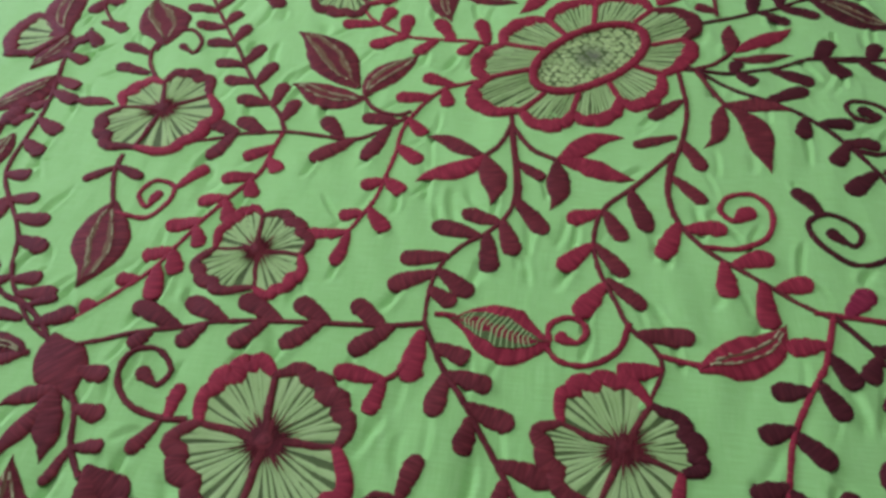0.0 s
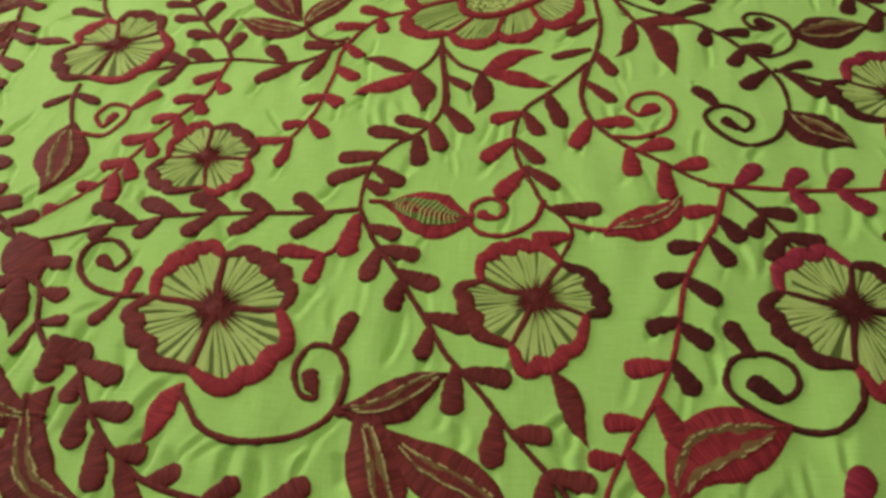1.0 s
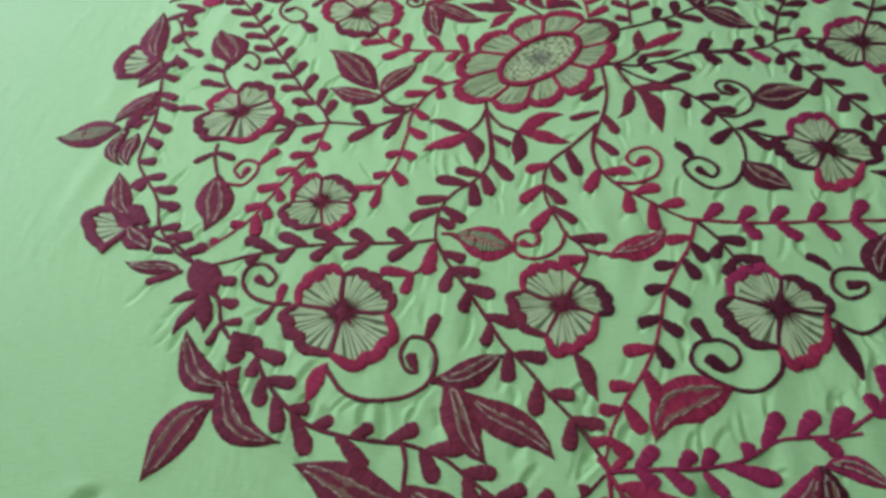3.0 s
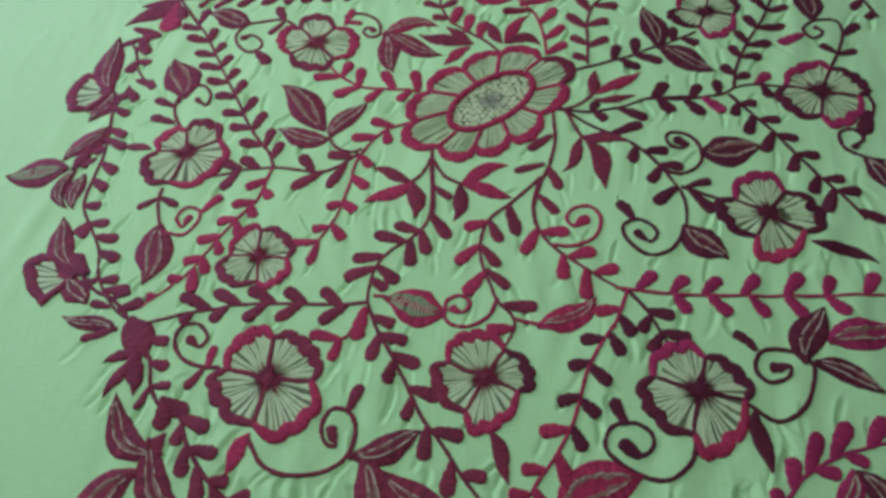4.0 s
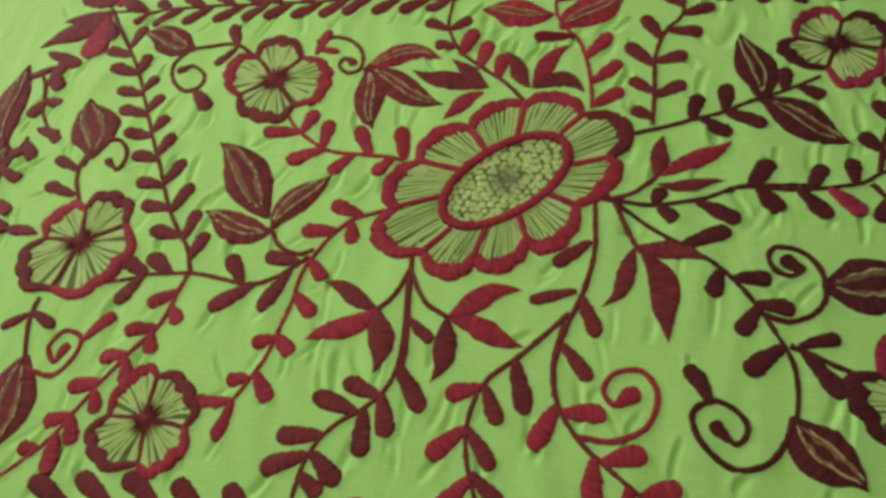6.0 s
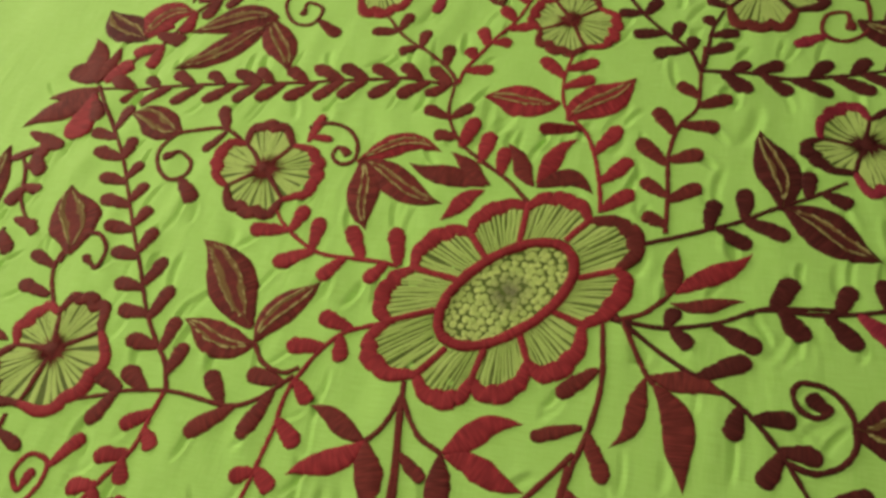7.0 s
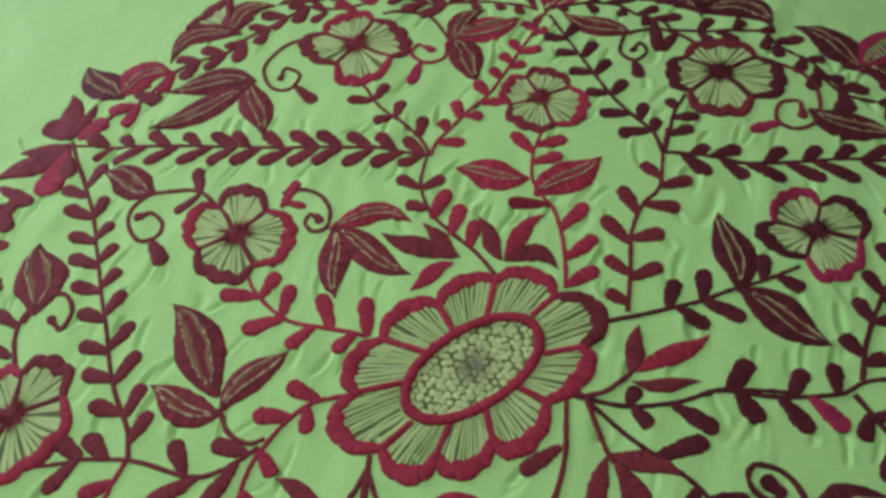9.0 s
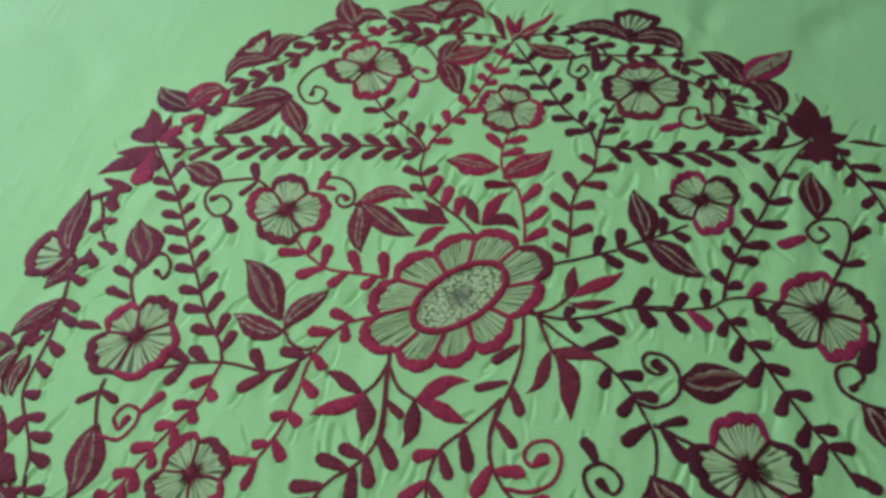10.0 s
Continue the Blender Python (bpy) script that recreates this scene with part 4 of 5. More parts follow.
open_leaf("r", (0.374, -0.331), (0.449, -0.305), 0.5, 0, 0.35)
blade("p", (0.290, -0.408), (0.297, -0.477), 0.26, -0.02)

# left side
blade("d", (-0.447, -0.109), (-0.495, -0.104), 0.28, 0)
curl("d", [(-0.421, -0.068), (-0.438, -0.042), (-0.443, -0.019), (-0.437, 0.001)])
curl("d", [(-0.440, -0.024), (-0.432, 0.004), (-0.413, 0.012), (-0.397, -0.003), (-0.397, -0.025), (-0.410, -0.017)], 0.010)
open_leaf("d", (-0.436, -0.011), (-0.473, 0.067), 0.62, -0.04, 0.4)
blade("d", (-0.442, -0.029), (-0.475, -0.017), 0.45, 0, "drop")
blade("d", (-0.431, -0.060), (-0.470, -0.050), 0.42, 0, "drop")
curl("d", [(-0.410, -0.174), (-0.408, -0.195), (-0.400, -0.217), (-0.389, -0.241)])
blade("d", (-0.409, -0.190), (-0.432, -0.208), 0.42, 0, "drop")
blade("d", (-0.409, -0.188), (-0.381, -0.200), 0.45, 0, "drop")
open_leaf("d", (-0.392, -0.233), (-0.385, -0.318), 0.54, 0.03, 0.35)
curl("c", [(-0.388, -0.241), (-0.360, -0.243), (-0.347, -0.225), (-0.350, -0.206), (-0.368, -0.202), (-0.376, -0.218), (-0.365, -0.231), (-0.360, -0.220)], 0.012)
blade("c", (-0.347, -0.209), (-0.330, -0.178), 0.45, 0, "drop")
vine("c", [(-0.274, -0.133), (-0.277, -0.150), (-0.281, -0.181), (-0.295, -0.209), (-0.309, -0.239), (-0.321, -0.265), (-0.334, -0.295), (-0.356, -0.324), (-0.375, -0.346)],
     [(-0.300, -0.166), (-0.311, -0.193), (-0.322, -0.221), (-0.338, -0.251), (-0.346, -0.282), (-0.357, -0.306), (-0.374, -0.333), (-0.265, -0.180), (-0.280, -0.211), (-0.289, -0.240), (-0.305, -0.268), (-0.315, -0.296), (-0.324, -0.321)], k=0.8)
blade("d", (-0.298, -0.134), (-0.313, -0.115), 0.6, 0, "drop")
blade("d", (-0.314, -0.136), (-0.342, -0.127), 0.6, 0, "drop")
blade("d", (-0.316, -0.138), (-0.330, -0.163), 0.5, 0, "drop")
blade("c", (-0.188, -0.241), (-0.227, -0.247), 0.36, 0, "drop")
blade("c", (-0.190, -0.242), (-0.194, -0.275), 0.45, 0, "drop")
curl("d", [(-0.262, -0.411), (-0.280, -0.412), (-0.306, -0.405), (-0.321, -0.387), (-0.319, -0.368), (-0.302, -0.362), (-0.287, -0.376), (-0.292, -0.389), (-0.302, -0.382)], 0.012)
blade("c", (-0.277, -0.414), (-0.275, -0.386), 0.5, 0, "drop")
blade("d", (-0.280, -0.414), (-0.294, -0.438), 0.5, 0, "drop")

# left ring
vine("d", [(-0.557, 0.103), (-0.538, 0.077), (-0.522, 0.041), (-0.497, 0.013)],
     [(-0.522, 0.086), (-0.535, 0.035), (-0.508, 0.057), (-0.485, 0.005)], k=0.5)
vine("d", [(-0.522, 0.007), (-0.528, -0.038), (-0.522, -0.069), (-0.515, -0.100), (-0.510, -0.130), (-0.509, -0.158), (-0.508, -0.191), (-0.502, -0.213), (-0.479, -0.243), (-0.458, -0.271), (-0.443, -0.309), (-0.423, -0.334), (-0.403, -0.353), (-0.378, -0.366)],
     [(-0.502, -0.020), (-0.505, -0.047), (-0.494, -0.087), (-0.487, -0.108), (-0.482, -0.151), (-0.485, -0.180), (-0.482, -0.207), (-0.461, -0.232), (-0.440, -0.255), (-0.428, -0.284), (-0.417, -0.311), (-0.399, -0.324), (-0.377, -0.338), (-0.490, -0.255), (-0.525, -0.121)], k=0.6)
fan("d", (-0.544, -0.006), [(-0.572, -0.042), (-0.603, -0.036), (-0.607, 0.020), (-0.581, 0.027)])
open_leaf("d", (-0.543, -0.004), (-0.577, 0.113), 0.36, 0.09, 0.25)
open_leaf("d", (-0.544, -0.006), (-0.559, -0.063), 0.6, 0.1, 0.2)
blade("d", (-0.536, -0.014), (-0.513, -0.013), 0.7)
open_leaf("d", (-0.524, -0.076), (-0.566, -0.137), 0.55, 0.02, 0.2)
open_leaf("d", (-0.553, -0.150), (-0.635, -0.166), 0.60, 0.02, 0.45)
open_leaf("d", (-0.537, -0.150), (-0.524, -0.214), 0.33, -0.26, 0.25)
open_leaf("d", (-0.523, -0.159), (-0.516, -0.214), 0.44, -0.12, 0.3)
blade("d", (-0.530, -0.121), (-0.546, -0.151), 0.6)
fan("d", (-0.473, -0.313), [(-0.500, -0.351), (-0.535, -0.315), (-0.536, -0.289), (-0.508, -0.286)])
open_leaf("d", (-0.478, -0.296), (-0.524, -0.224), 0.40, 0.13, 0.3)
open_leaf("d", (-0.478, -0.313), (-0.441, -0.348), 0.63, -0.04, 0.3)
blade("d", (-0.508, -0.291), (-0.454, -0.303), 0.7)
blade("d", (-0.458, -0.325), (-0.440, -0.309), 0.5)
open_leaf("d", (-0.396, -0.377), (-0.466, -0.364), 0.29, -0.02, 0.25)
blade("d", (-0.393, -0.374), (-0.431, -0.392), 0.32, 0, "drop")
blade("d", (-0.358, -0.398), (-0.395, -0.418), 0.34, -0.04)
blade("d", (-0.362, -0.405), (-0.379, -0.458), 0.27)
blade("d", (-0.360, -0.396), (-0.347, -0.452), 0.36, -0.03)
blade("d", (-0.382, -0.358), (-0.348, -0.408), 0.62)
curl("d", [(-0.473, -0.300), (-0.442, -0.327), (-0.416, -0.337), (-0.393, -0.354), (-0.372, -0.379), (-0.343, -0.409), (-0.332, -0.438), (-0.316, -0.458)])
blade("d", (-0.416, -0.337), (-0.395, -0.327), 0.45, 0, "drop")
blade("d", (-0.412, -0.349), (-0.438, -0.344), 0.5, 0, "drop")
blade("d", (-0.356, -0.384), (-0.328, -0.387), 0.62, 0, "drop")
blade("d", (-0.343, -0.412), (-0.319, -0.415), 0.66, 0, "drop")
blade("d", (-0.333, -0.439), (-0.309, -0.435), 0.5, 0, "drop")
blade("d", (-0.331, -0.436), (-0.340, -0.465), 0.34, 0, "drop")
blade("d", (-0.315, -0.450), (-0.281, -0.462), 0.62, -0.1, "drop")
blade("d", (-0.314, -0.451), (-0.307, -0.485), 0.62, 0.1, "drop")
blade("d", (-0.298, -0.487), (-0.316, -0.536), 0.4)

# upper left ring and edge
vine("d", [(-0.505, 0.223), (-0.483, 0.252), (-0.461, 0.275), (-0.439, 0.334), (-0.415, 0.359), (-0.387, 0.375), (-0.371, 0.403), (-0.348, 0.430), (-0.330, 0.451), (-0.308, 0.476), (-0.267, 0.476), (-0.225, 0.494), (-0.199, 0.513), (-0.154, 0.499), (-0.128, 0.498), (-0.085, 0.508), (-0.048, 0.507), (-0.008, 0.499)],
     [(-0.117, 0.514), (-0.095, 0.542), (-0.068, 0.549), (-0.083, 0.494), (-0.052, 0.495), (-0.028, 0.487)], k=0.6)
blade("d", (-0.415, 0.359), (-0.447, 0.360), 0.6, 0, "drop")
blade("d", (-0.415, 0.359), (-0.425, 0.324), 0.6, 0, "drop")
blade("d", (-0.386, 0.375), (-0.421, 0.381), 0.6, 0, "drop")
blade("d", (-0.386, 0.375), (-0.402, 0.344), 0.6, 0, "drop")
blade("d", (-0.371, 0.402), (-0.393, 0.388), 0.6, 0, "drop")
blade("d", (-0.371, 0.402), (-0.365, 0.362), 0.6, 0, "drop")
blade("d", (-0.346, 0.430), (-0.375, 0.429), 0.6, 0, "drop")
blade("d", (-0.346, 0.430), (-0.352, 0.397), 0.6, 0, "drop")
blade("d", (-0.328, 0.452), (-0.367, 0.457), 0.6, 0, "drop")
blade("d", (-0.328, 0.452), (-0.340, 0.427), 0.6, 0, "drop")
blade("d", (-0.307, 0.477), (-0.336, 0.477), 0.6, 0, "drop")
blade("d", (-0.307, 0.477), (-0.316, 0.442), 0.6, 0, "drop")
blade("d", (-0.279, 0.468), (-0.302, 0.484), 0.6, 0, "drop")
blade("d", (-0.279, 0.468), (-0.294, 0.446), 0.6, 0, "drop")
blade("c", (-0.242, 0.475), (-0.273, 0.489), 0.6, 0, "drop")
blade("c", (-0.221, 0.488), (-0.246, 0.510), 0.6, 0, "drop")
blade("c", (-0.221, 0.488), (-0.222, 0.516), 0.6, 0, "drop")
blade("c", (-0.440, 0.335), (-0.442, 0.297), 0.6, 0, "drop")
blade("c", (-0.440, 0.335), (-0.467, 0.334), 0.6, 0, "drop")
blade("d", (-0.474, 0.294), (-0.435, 0.284), 0.6, 0, "drop")
blade("c", (-0.459, 0.275), (-0.494, 0.262), 0.6, 0, "drop")
blade("c", (-0.459, 0.275), (-0.462, 0.239), 0.6, 0, "drop")
blade("d", (-0.186, 0.507), (-0.216, 0.536), 0.6, 0, "drop")
blade("d", (-0.186, 0.507), (-0.204, 0.493), 0.6, 0, "drop")
blade("d", (-0.153, 0.498), (-0.181, 0.525), 0.6, 0, "drop")
blade("d", (-0.153, 0.498), (-0.182, 0.483), 0.6, 0, "drop")
blade("d", (-0.126, 0.498), (-0.151, 0.515), 0.6, 0, "drop")
blade("d", (-0.126, 0.498), (-0.154, 0.471), 0.6, 0, "drop")
open_leaf("p", (-0.489, 0.286), (-0.562, 0.337), 0.55, 0.05, 0.35)
open_leaf("c", (-0.489, 0.287), (-0.438, 0.334), 0.82, 0.29, 0.2)
open_leaf("d", (-0.383, 0.413), (-0.453, 0.351), 0.43, -0.35, 0.3)
open_leaf("d", (-0.389, 0.413), (-0.351, 0.476), 0.62, 0.35, 0.3)
fan("d", (-0.400, 0.426), [(-0.460, 0.423), (-0.445, 0.465), (-0.425, 0.487)])
open_leaf("d", (-0.273, 0.510), (-0.305, 0.602), 0.49, 0.07, 0.35)
open_leaf("d", (-0.264, 0.496), (-0.352, 0.477), 0.44, -0.21, 0.15)
open_leaf("d", (-0.269, 0.504), (-0.217, 0.530), 0.66, 0.52, 0.15)
open_leaf("d", (-0.130, 0.527), (-0.223, 0.551), 0.49, -0.16, 0.35)
open_leaf("d", (-0.120, 0.540), (-0.051, 0.548), 0.73, 0.44, 0.2)
fan("d", (-0.131, 0.542), [(-0.166, 0.577), (-0.141, 0.602), (-0.104, 0.596)])
blade("d", (-0.008, 0.496), (-0.056, 0.570), 0.17, -0.06)
blade("c", (-0.001, 0.503), (-0.014, 0.562), 0.24)
blade("c", (0.005, 0.508), (0.014, 0.559), 0.24, 0.05)
blade("c", (0.010, 0.509), (0.061, 0.575), 0.17, -0.06)
blade("c", (0.009, 0.502), (0.049, 0.527), 0.18)
blade("d", (0.000, 0.489), (-0.014, 0.461), 0.4)
curl("c", [(0.001, 0.486), (0.006, 0.502), (0.016, 0.509)])
open_leaf("c", (-0.101, 0.432), (-0.027, 0.479), 0.56, -0.01, 0.4)
open_leaf("d", (-0.108, 0.428), (-0.062, 0.358), 0.50, 0.08, 0.3)
open_leaf("d", (-0.102, 0.427), (-0.075, 0.494), 0.5, 0.12, 0.3)
curl("d", [(-0.204, 0.471), (-0.176, 0.480), (-0.140, 0.470), (-0.110, 0.432)], 0)
curl("r", [(-0.110, 0.424), (-0.108, 0.396), (-0.128, 0.385), (-0.148, 0.398), (-0.145, 0.416), (-0.129, 0.409)], 0.012)
blade("r", (-0.135, 0.384), (-0.139, 0.348), 0.5, 0, "drop")
open_leaf("d", (-0.332, 0.328), (-0.432, 0.301), 0.44, -0.08, 0.3)
open_leaf("d", (-0.334, 0.317), (-0.430, 0.239), 0.33, 0.04, 0.3)
open_leaf("d", (-0.333, 0.325), (-0.288, 0.243), 0.43, 0.01, 0.3)
curl("d", [(-0.279, 0.421), (-0.314, 0.394), (-0.326, 0.355), (-0.306, 0.323), (-0.281, 0.322), (-0.277, 0.347), (-0.298, 0.357), (-0.300, 0.341)], 0.010)
blade("d", (-0.275, 0.326), (-0.244, 0.305), 0.5, 0, "drop")
open_leaf("d", (0.106, 0.461), (0.024, 0.492), 0.4, 0.05, 0.4)
curl("p", [(0.104, 0.461), (0.133, 0.471), (0.159, 0.466), (0.182, 0.450)])
curl("p", [(0.100, 0.456), (0.098, 0.426), (0.115, 0.413), (0.128, 0.429), (0.120, 0.444), (0.112, 0.432)], 0.008)
blade("p", (0.115, 0.413), (0.122, 0.384), 0.6, 0, "drop")
blade("p", (0.162, 0.466), (0.142, 0.433), 0.5, 0, "drop")
curl("d", [(0.272, 0.423), (0.297, 0.408), (0.311, 0.375), (0.306, 0.337), (0.284, 0.322), (0.266, 0.334), (0.271, 0.359), (0.290, 0.363), (0.291, 0.345)], 0.012)
blade("r", (0.270, 0.331), (0.239, 0.315), 0.5, 0, "drop")
open_leaf("p", (0.303, 0.351), (0.380, 0.320), 0.53, -0.04, 0.25)
vine("p", [(-0.001, 0.497), (0.030, 0.508), (0.064, 0.516), (0.091, 0.513), (0.112, 0.498), (0.146, 0.485), (0.159, 0.471), (0.216, 0.474), (0.254, 0.477), (0.277, 0.452), (0.305, 0.431), (0.320, 0.410), (0.334, 0.390), (0.343, 0.367)],
     [(0.069, 0.536), (0.111, 0.532), (0.137, 0.512), (0.165, 0.497), (0.200, 0.496), (0.237, 0.495), (0.271, 0.481), (0.301, 0.470), (0.322, 0.435), (0.339, 0.404), (0.361, 0.387), (0.029, 0.497), (0.065, 0.499), (0.095, 0.493), (0.127, 0.477), (0.141, 0.434), (0.200, 0.454), (0.230, 0.455), (0.259, 0.446), (0.274, 0.435), (0.294, 0.413), (0.304, 0.384), (0.330, 0.354)], k=0.7)
open_leaf("p", (0.185, 0.504), (0.083, 0.537), 0.36, -0.18, 0.2)
open_leaf("p", (0.190, 0.509), (0.269, 0.481), 0.61, 0.34, 0.3)
fan("p", (0.184, 0.515), [(0.165, 0.552), (0.168, 0.581), (0.199, 0.584), (0.231, 0.572), (0.221, 0.542)])
blade("d", (-0.516, 0.210), (-0.556, 0.284), 0.36)
blade("d", (-0.515, 0.213), (-0.515, 0.272), 0.3)
blade("d", (-0.522, 0.214), (-0.562, 0.234), 0.8, 0, "drop")
blade("c", (-0.509, 0.213), (-0.487, 0.247), 0.8, 0, "drop")
blade("d", (-0.512, 0.205), (-0.570, 0.183), 0.36, 0.05)
blade("d", (-0.509, 0.200), (-0.581, 0.139), 0.36, 0.04)
blade("c", (-0.512, 0.193), (-0.506, 0.128), 0.62, 0, "drop")
blade("d", (-0.465, 0.207), (-0.499, 0.221), 0.55, 0, "drop")
blade("d", (-0.460, 0.206), (-0.473, 0.184), 0.55, 0, "drop")
curl("d", [(-0.513, 0.207), (-0.483, 0.170), (-0.459, 0.141)])
blade("d", (-0.513, 0.191), (-0.489, 0.154), 0.6, 0, "drop")
blade("d", (-0.562, 0.131), (-0.513, 0.116), 0.42, 0, "drop")
blade("d", (-0.535, 0.112), (-0.566, 0.092), 0.4, 0, "drop")
blade("d", (-0.538, 0.103), (-0.519, 0.075), 0.6, 0, "drop")

# upper right and right side
open_leaf("p", (0.360, 0.421), (0.292, 0.491), 0.47, -0.12, 0.25)
open_leaf("r", (0.360, 0.421), (0.434, 0.510), 0.45, 0.03, 0.45)
open_leaf("p", (0.357, 0.424), (0.402, 0.358), 0.62, 0.26, 0.25)
vine("p", [(0.309, 0.418), (0.336, 0.381), (0.374, 0.368), (0.418, 0.339), (0.439, 0.319)],
     [(0.352, 0.397), (0.399, 0.384), (0.342, 0.355), (0.380, 0.341), (0.405, 0.316)])
blade("p", (0.440, 0.316), (0.409, 0.368), 0.36)
blade("p", (0.442, 0.320), (0.441, 0.408), 0.42)
blade("p", (0.444, 0.319), (0.474, 0.370), 0.5)
blade("p", (0.445, 0.315), (0.493, 0.334), 0.5)
blade("p", (0.445, 0.313), (0.474, 0.279), 0.85)
blade("p", (0.445, 0.315), (0.448, 0.272), 0.75)
blade("p", (0.490, 0.319), (0.544, 0.318), 0.16)
vine("p", [(0.316, 0.038), (0.324, 0.078), (0.343, 0.126), (0.369, 0.175), (0.391, 0.230), (0.419, 0.283), (0.442, 0.316)],
     [(0.305, 0.079), (0.320, 0.118), (0.331, 0.148), (0.347, 0.181), (0.360, 0.226), (0.380, 0.265), (0.338, 0.063), (0.359, 0.102), (0.374, 0.127), (0.396, 0.164), (0.406, 0.205), (0.419, 0.247), (0.439, 0.287)])
vine("p", [(0.194, 0.007), (0.210, 0.012), (0.250, 0.013), (0.296, 0.023), (0.319, 0.038), (0.348, 0.044), (0.393, 0.040)],
     [(0.227, 0.041), (0.271, 0.040), (0.295, 0.050), (0.364, 0.067), (0.233, -0.011), (0.273, -0.012), (0.300, -0.006), (0.361, 0.022)], odd="ppprppr")
vine("p", [(0.309, 0.025), (0.327, -0.001), (0.356, -0.040), (0.382, -0.083), (0.403, -0.113), (0.427, -0.147), (0.440, -0.170)],
     [(0.341, 0.010), (0.366, -0.018), (0.383, -0.050), (0.404, -0.076), (0.426, -0.112), (0.441, -0.130), (0.461, -0.171), (0.311, -0.013), (0.325, -0.044), (0.341, -0.073), (0.370, -0.103), (0.388, -0.135), (0.399, -0.162)])
curl("p", [(0.444, 0.079), (0.459, 0.110), (0.472, 0.146), (0.471, 0.171), (0.458, 0.180)])
curl("p", [(0.460, 0.178), (0.437, 0.174), (0.421, 0.155), (0.431, 0.139), (0.446, 0.149), (0.440, 0.160)], 0.008)
blade("r", (0.420, 0.144), (0.385, 0.126), 0.5, 0, "drop")
open_leaf("p", (0.435, 0.179), (0.438, 0.260), 0.51, 0.01, 0.4)
blade("p", (0.458, 0.108), (0.439, 0.127), 0.5, 0, "drop")
blade("p", (0.458, 0.106), (0.485, 0.116), 0.5, 0, "drop")
blade("p", (0.472, 0.146), (0.497, 0.172), 0.5, 0, "drop")
curl("p", [(0.478, 0.036), (0.485, 0.015), (0.479, -0.008)])
blade("p", (0.477, 0.003), (0.463, -0.039), 0.55, 0, "drop")
curl("p", [(0.479, -0.080), (0.458, -0.076), (0.437, -0.063), (0.434, -0.039), (0.451, -0.030), (0.462, -0.044), (0.449, -0.058)], 0.01)
open_leaf("p", (0.456, -0.081), (0.481, -0.127), 0.6, 0.05, 0.4)
vine("p", [(0.474, 0.307), (0.490, 0.267), (0.510, 0.229), (0.526, 0.184)],
     [(0.491, 0.298), (0.468, 0.266), (0.524, 0.271), (0.481, 0.238), (0.535, 0.242), (0.496, 0.204), (0.513, 0.183)])
vine("r", [(0.256, -0.533), (0.278, -0.519), (0.303, -0.501), (0.326, -0.473), (0.360, -0.451), (0.388, -0.440), (0.428, -0.426)],
     [(0.275, -0.503), (0.299, -0.487), (0.318, -0.457), (0.344, -0.431), (0.373, -0.418), (0.409, -0.410), (0.327, -0.499), (0.358, -0.468), (0.385, -0.456)], k=1.2)
open_leaf("r", (0.368, -0.464), (0.349, -0.508), 0.5, 0.1, 0.3)
open_leaf("p", (0.373, -0.466), (0.405, -0.518), 0.45, 0.1, 0.3)

# longer creases and folds of the cloth
pucker((0.037, -0.529), (0.042, -0.569), 0.006, 0.004)
pucker((0.181, -0.586), (0.184, -0.656), 0.010, 0.005)
pucker((-0.152, -0.526), (-0.148, -0.558), 0.005, 0.003)
pucker((-0.205, -0.523), (-0.204, -0.550), 0.005, 0.003)
pucker((-0.101, -0.519), (-0.096, -0.543), 0.005, 0.003)
pucker((-0.266, -0.447), (-0.259, -0.478), 0.005, 0.003)
pucker((-0.031, -0.532), (-0.024, -0.572), 0.006, 0.003)
pucker((0.030, -0.519), (0.036, -0.574), 0.007, 0.003)
pucker((0.138, -0.574), (0.158, -0.676), 0.013, 0.011)
pucker((0.145, -0.583), (0.164, -0.665), 0.010, 0.006)
pucker((-0.020, -0.623), (-0.009, -0.675), 0.008, 0.003)
pucker((-0.005, -0.639), (0.004, -0.674), 0.006, 0.002)
pucker((-0.140, -0.443), (-0.144, -0.462), 0.005, 0.002)
pucker((-0.226, -0.338), (-0.224, -0.365), 0.005, 0.003)
pucker((-0.277, -0.491), (-0.281, -0.520), 0.006, 0.003)
pucker((0.173, -0.523), (0.191, -0.585), 0.012, 0.003)
pucker((-0.168, -0.516), (-0.171, -0.554), 0.006, 0.002)
pucker((-0.154, -0.515), (-0.151, -0.548), 0.005, 0.002)
pucker((-0.282, -0.640), (-0.282, -0.690), 0.02, 0.004)
pucker((-0.406, -0.664), (-0.393, -0.616), 0.011, 0.007)
pucker((-0.053, 0.229), (-0.063, 0.153), 0.006, 0.003)
pucker((-0.039, 0.211), (-0.046, 0.157), 0.005, 0.002)
pucker((0.205, 0.233), (0.185, 0.178), 0.006, 0.0025)
pucker((0.080, 0.227), (0.072, 0.190), 0.006, 0.002)
pucker((0.105, 0.058), (0.093, 0.023), 0.006, 0.0025)
pucker((0.106, -0.033), (0.108, -0.052), 0.006, 0.003)
pucker((-0.277, 0.038), (-0.277, 0.012), 0.006, 0.0025)
pucker((-0.228, 0.204), (-0.228, 0.165), 0.006, 0.002)
pucker((-0.032, 0.215), (-0.040, 0.175), 0.006, 0.003)
pucker((-0.043, 0.218), (-0.050, 0.184), 0.005, 0.002)
pucker((-0.058, 0.596), (-0.037, 0.492), 0.008, 0.003)
pucker((0.078, 0.190), (0.070, 0.156), 0.006, 0.002)
pucker((0.448, 0.507), (0.583, 0.614), 0.03, 0.005)
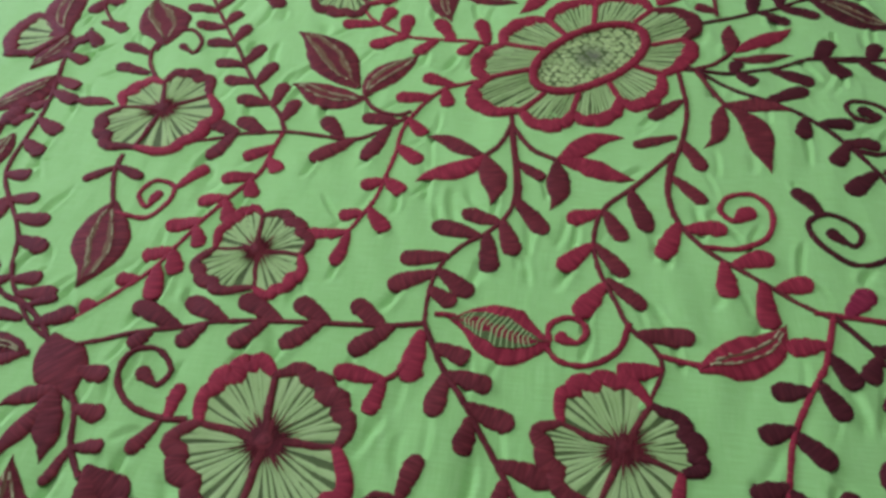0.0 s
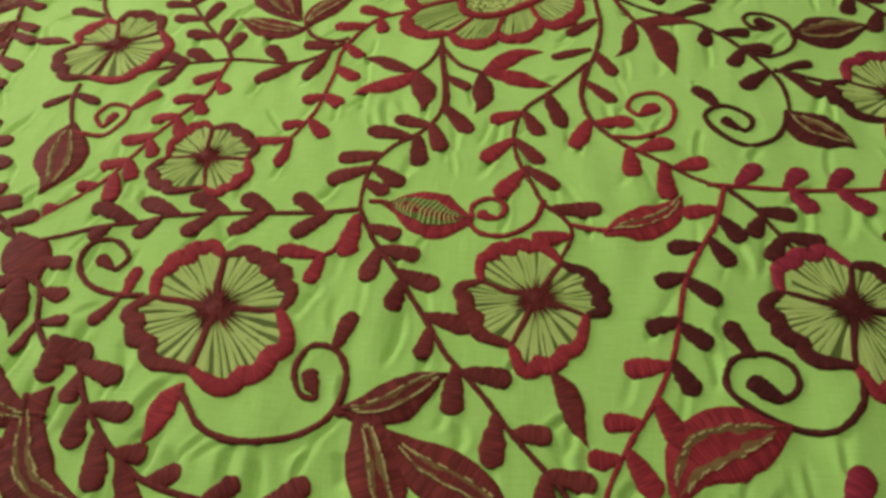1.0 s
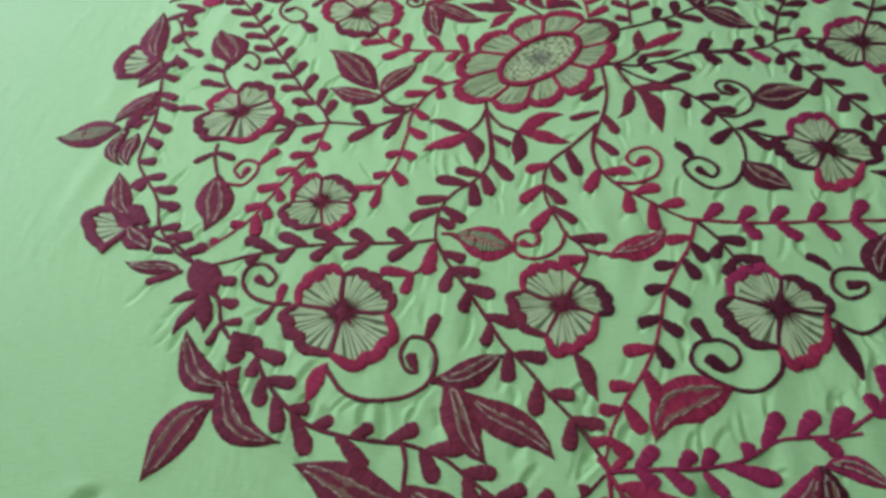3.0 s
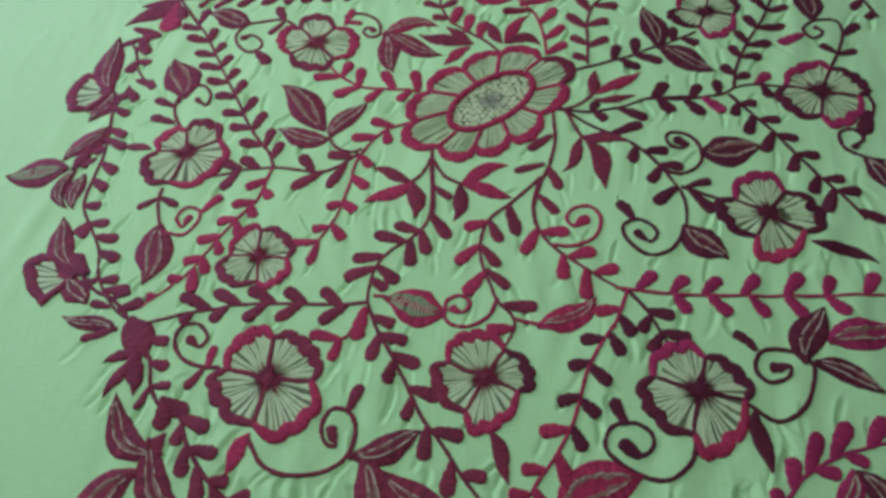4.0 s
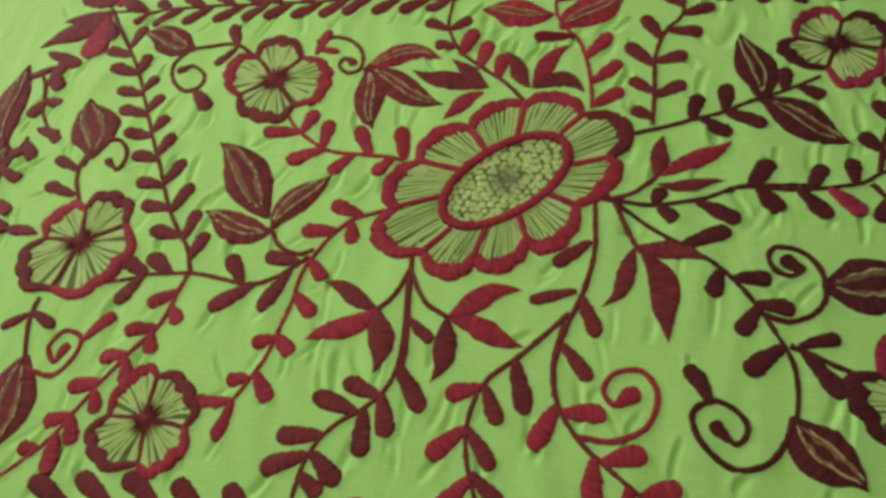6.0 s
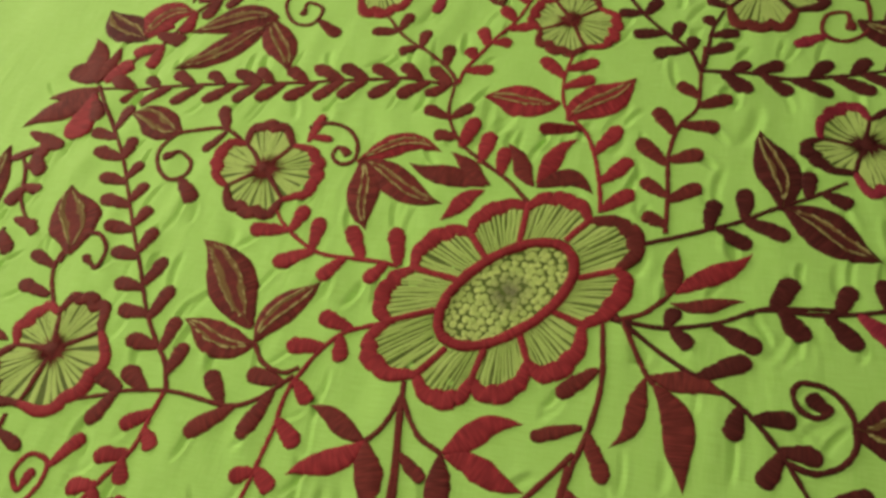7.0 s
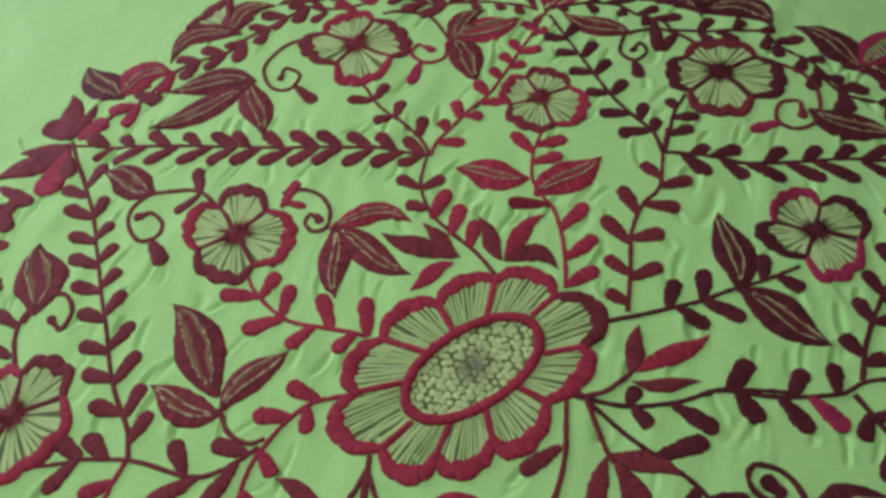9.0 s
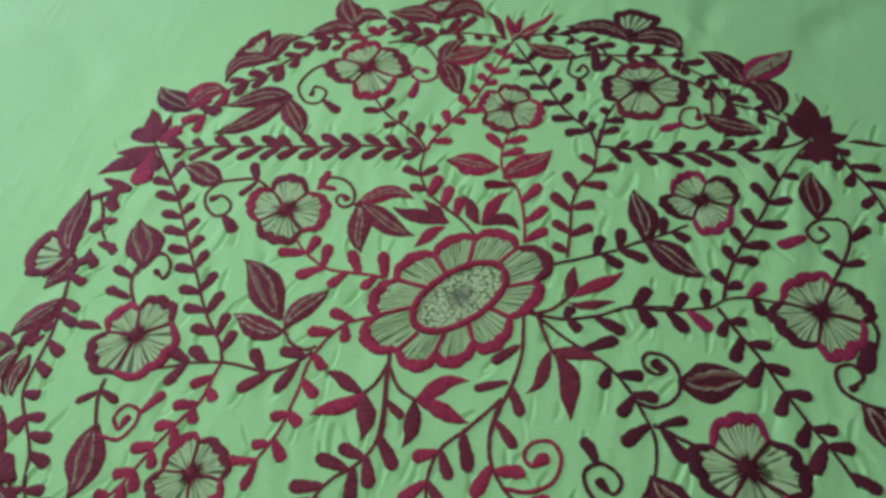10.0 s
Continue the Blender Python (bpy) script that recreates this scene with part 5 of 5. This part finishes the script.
pucker((0.307, 0.537), (0.354, 0.629), 0.025, 0.004)
pucker((-0.865, 0.448), (-0.668, 0.289), 0.035, 0.004)
pucker((-0.159, 0.458), (-0.173, 0.594), 0.02, 0.003)

# fuller left ring
blade("d", (-0.524, 0.061), (-0.539, 0.035), 0.6, 0, "drop")
blade("d", (-0.536, 0.082), (-0.534, 0.120), 0.55, 0, "drop")
blade("d", (-0.517, 0.019), (-0.488, 0.013), 0.55, 0, "drop")
blade("d", (-0.518, -0.128), (-0.533, -0.145), 0.6, 0, "drop")
blade("d", (-0.487, -0.232), (-0.498, -0.252), 0.7, 0, "drop")
curl("p", [(0.343, 0.285), (0.381, 0.292), (0.415, 0.303), (0.437, 0.317)])
blade("p", (0.377, 0.291), (0.405, 0.318), 0.5, 0, "drop")
blade("p", (0.343, 0.285), (0.372, 0.267), 0.45, 0, "drop")
blade("p", (0.343, 0.285), (0.372, 0.307), 0.45, 0, "drop")


# ---- the bedspread's cloth ----
def lines_across(inner, outer, fine, coarse):
    """Places of the cloth's grid lines: close in the embroidered middle, wider towards the hem."""
    mid = np.linspace(-inner, inner, fine)
    side_part = np.linspace(inner, outer, coarse)[1:]
    return np.concatenate([-side_part[::-1], mid, side_part])


def cloth_mesh():
    wx, wy, drop = 1.0, 1.12, 0.30
    xs, ys = lines_across(0.60, wx + drop, 620, 70), lines_across(0.64, wy + drop, 650, 75)
    creased = np.zeros((len(ys), len(xs)))
    for start, end, wide, deep in PUCKERS:
        reach = wide * 4
        x0, x1 = np.searchsorted(xs, (min(start.x, end.x) - reach, max(start.x, end.x) + reach))
        y0, y1 = np.searchsorted(ys, (min(start.y, end.y) - reach, max(start.y, end.y) + reach))
        if x1 - x0 < 2 or y1 - y0 < 2:
            continue
        gx, gy = np.meshgrid(xs[x0:x1] - start.x, ys[y0:y1] - start.y)
        way = end - start
        long = way.length
        way = way / long
        along, across = gx * way.x + gy * way.y, gy * way.x - gx * way.y
        bow = across - wide * 0.9 * np.sin(along / long * 3.0)
        fade = np.exp(-(np.maximum(0, np.abs(along / long - 0.5) - 0.22) / 0.2) ** 2)
        creased[y0:y1, x0:x1] += deep * fade * (0.45 * np.exp(-((bow - 1.5 * wide) / wide) ** 2) - np.exp(-(bow / wide) ** 2))
    creased = np.clip(creased, -0.009, 0.0012)
    verts, uvs, faces = [], [], []
    nx = len(xs)
    for j, y in enumerate(ys.tolist()):
        for i, x in enumerate(xs.tolist()):
            ox, oy = max(0, abs(x) - wx), max(0, abs(y) - wy)
            down = math.hypot(ox, oy)
            px = math.copysign(min(abs(x), wx) + 0.06 * (1 - math.exp(-ox * 12)), x)
            py = math.copysign(min(abs(y), wy) + 0.06 * (1 - math.exp(-oy * 12)), y)
            ripple = 0.02 * noise.noise((x * 7, y * 7, 2)) * min(1, down * 6)
            z = swell(x, y) + creased[j, i] - max(0, down - 0.02 * (1 - math.exp(-down * 40)))
            verts.append((px + ripple * (ox > 0), py + ripple * (oy > 0), z))
            uvs.append((x, y))
    for j in range(len(ys) - 1):
        for i in range(nx - 1):
            a = j * nx + i
            faces.append((a, a + 1, a + nx + 1, a + nx))
    return finish("cloth", verts, uvs, faces)


part("cloth", cloth_mesh(), CLOTH, BEDSPREAD, "thin lime green cotton cloth, lightly puckered")
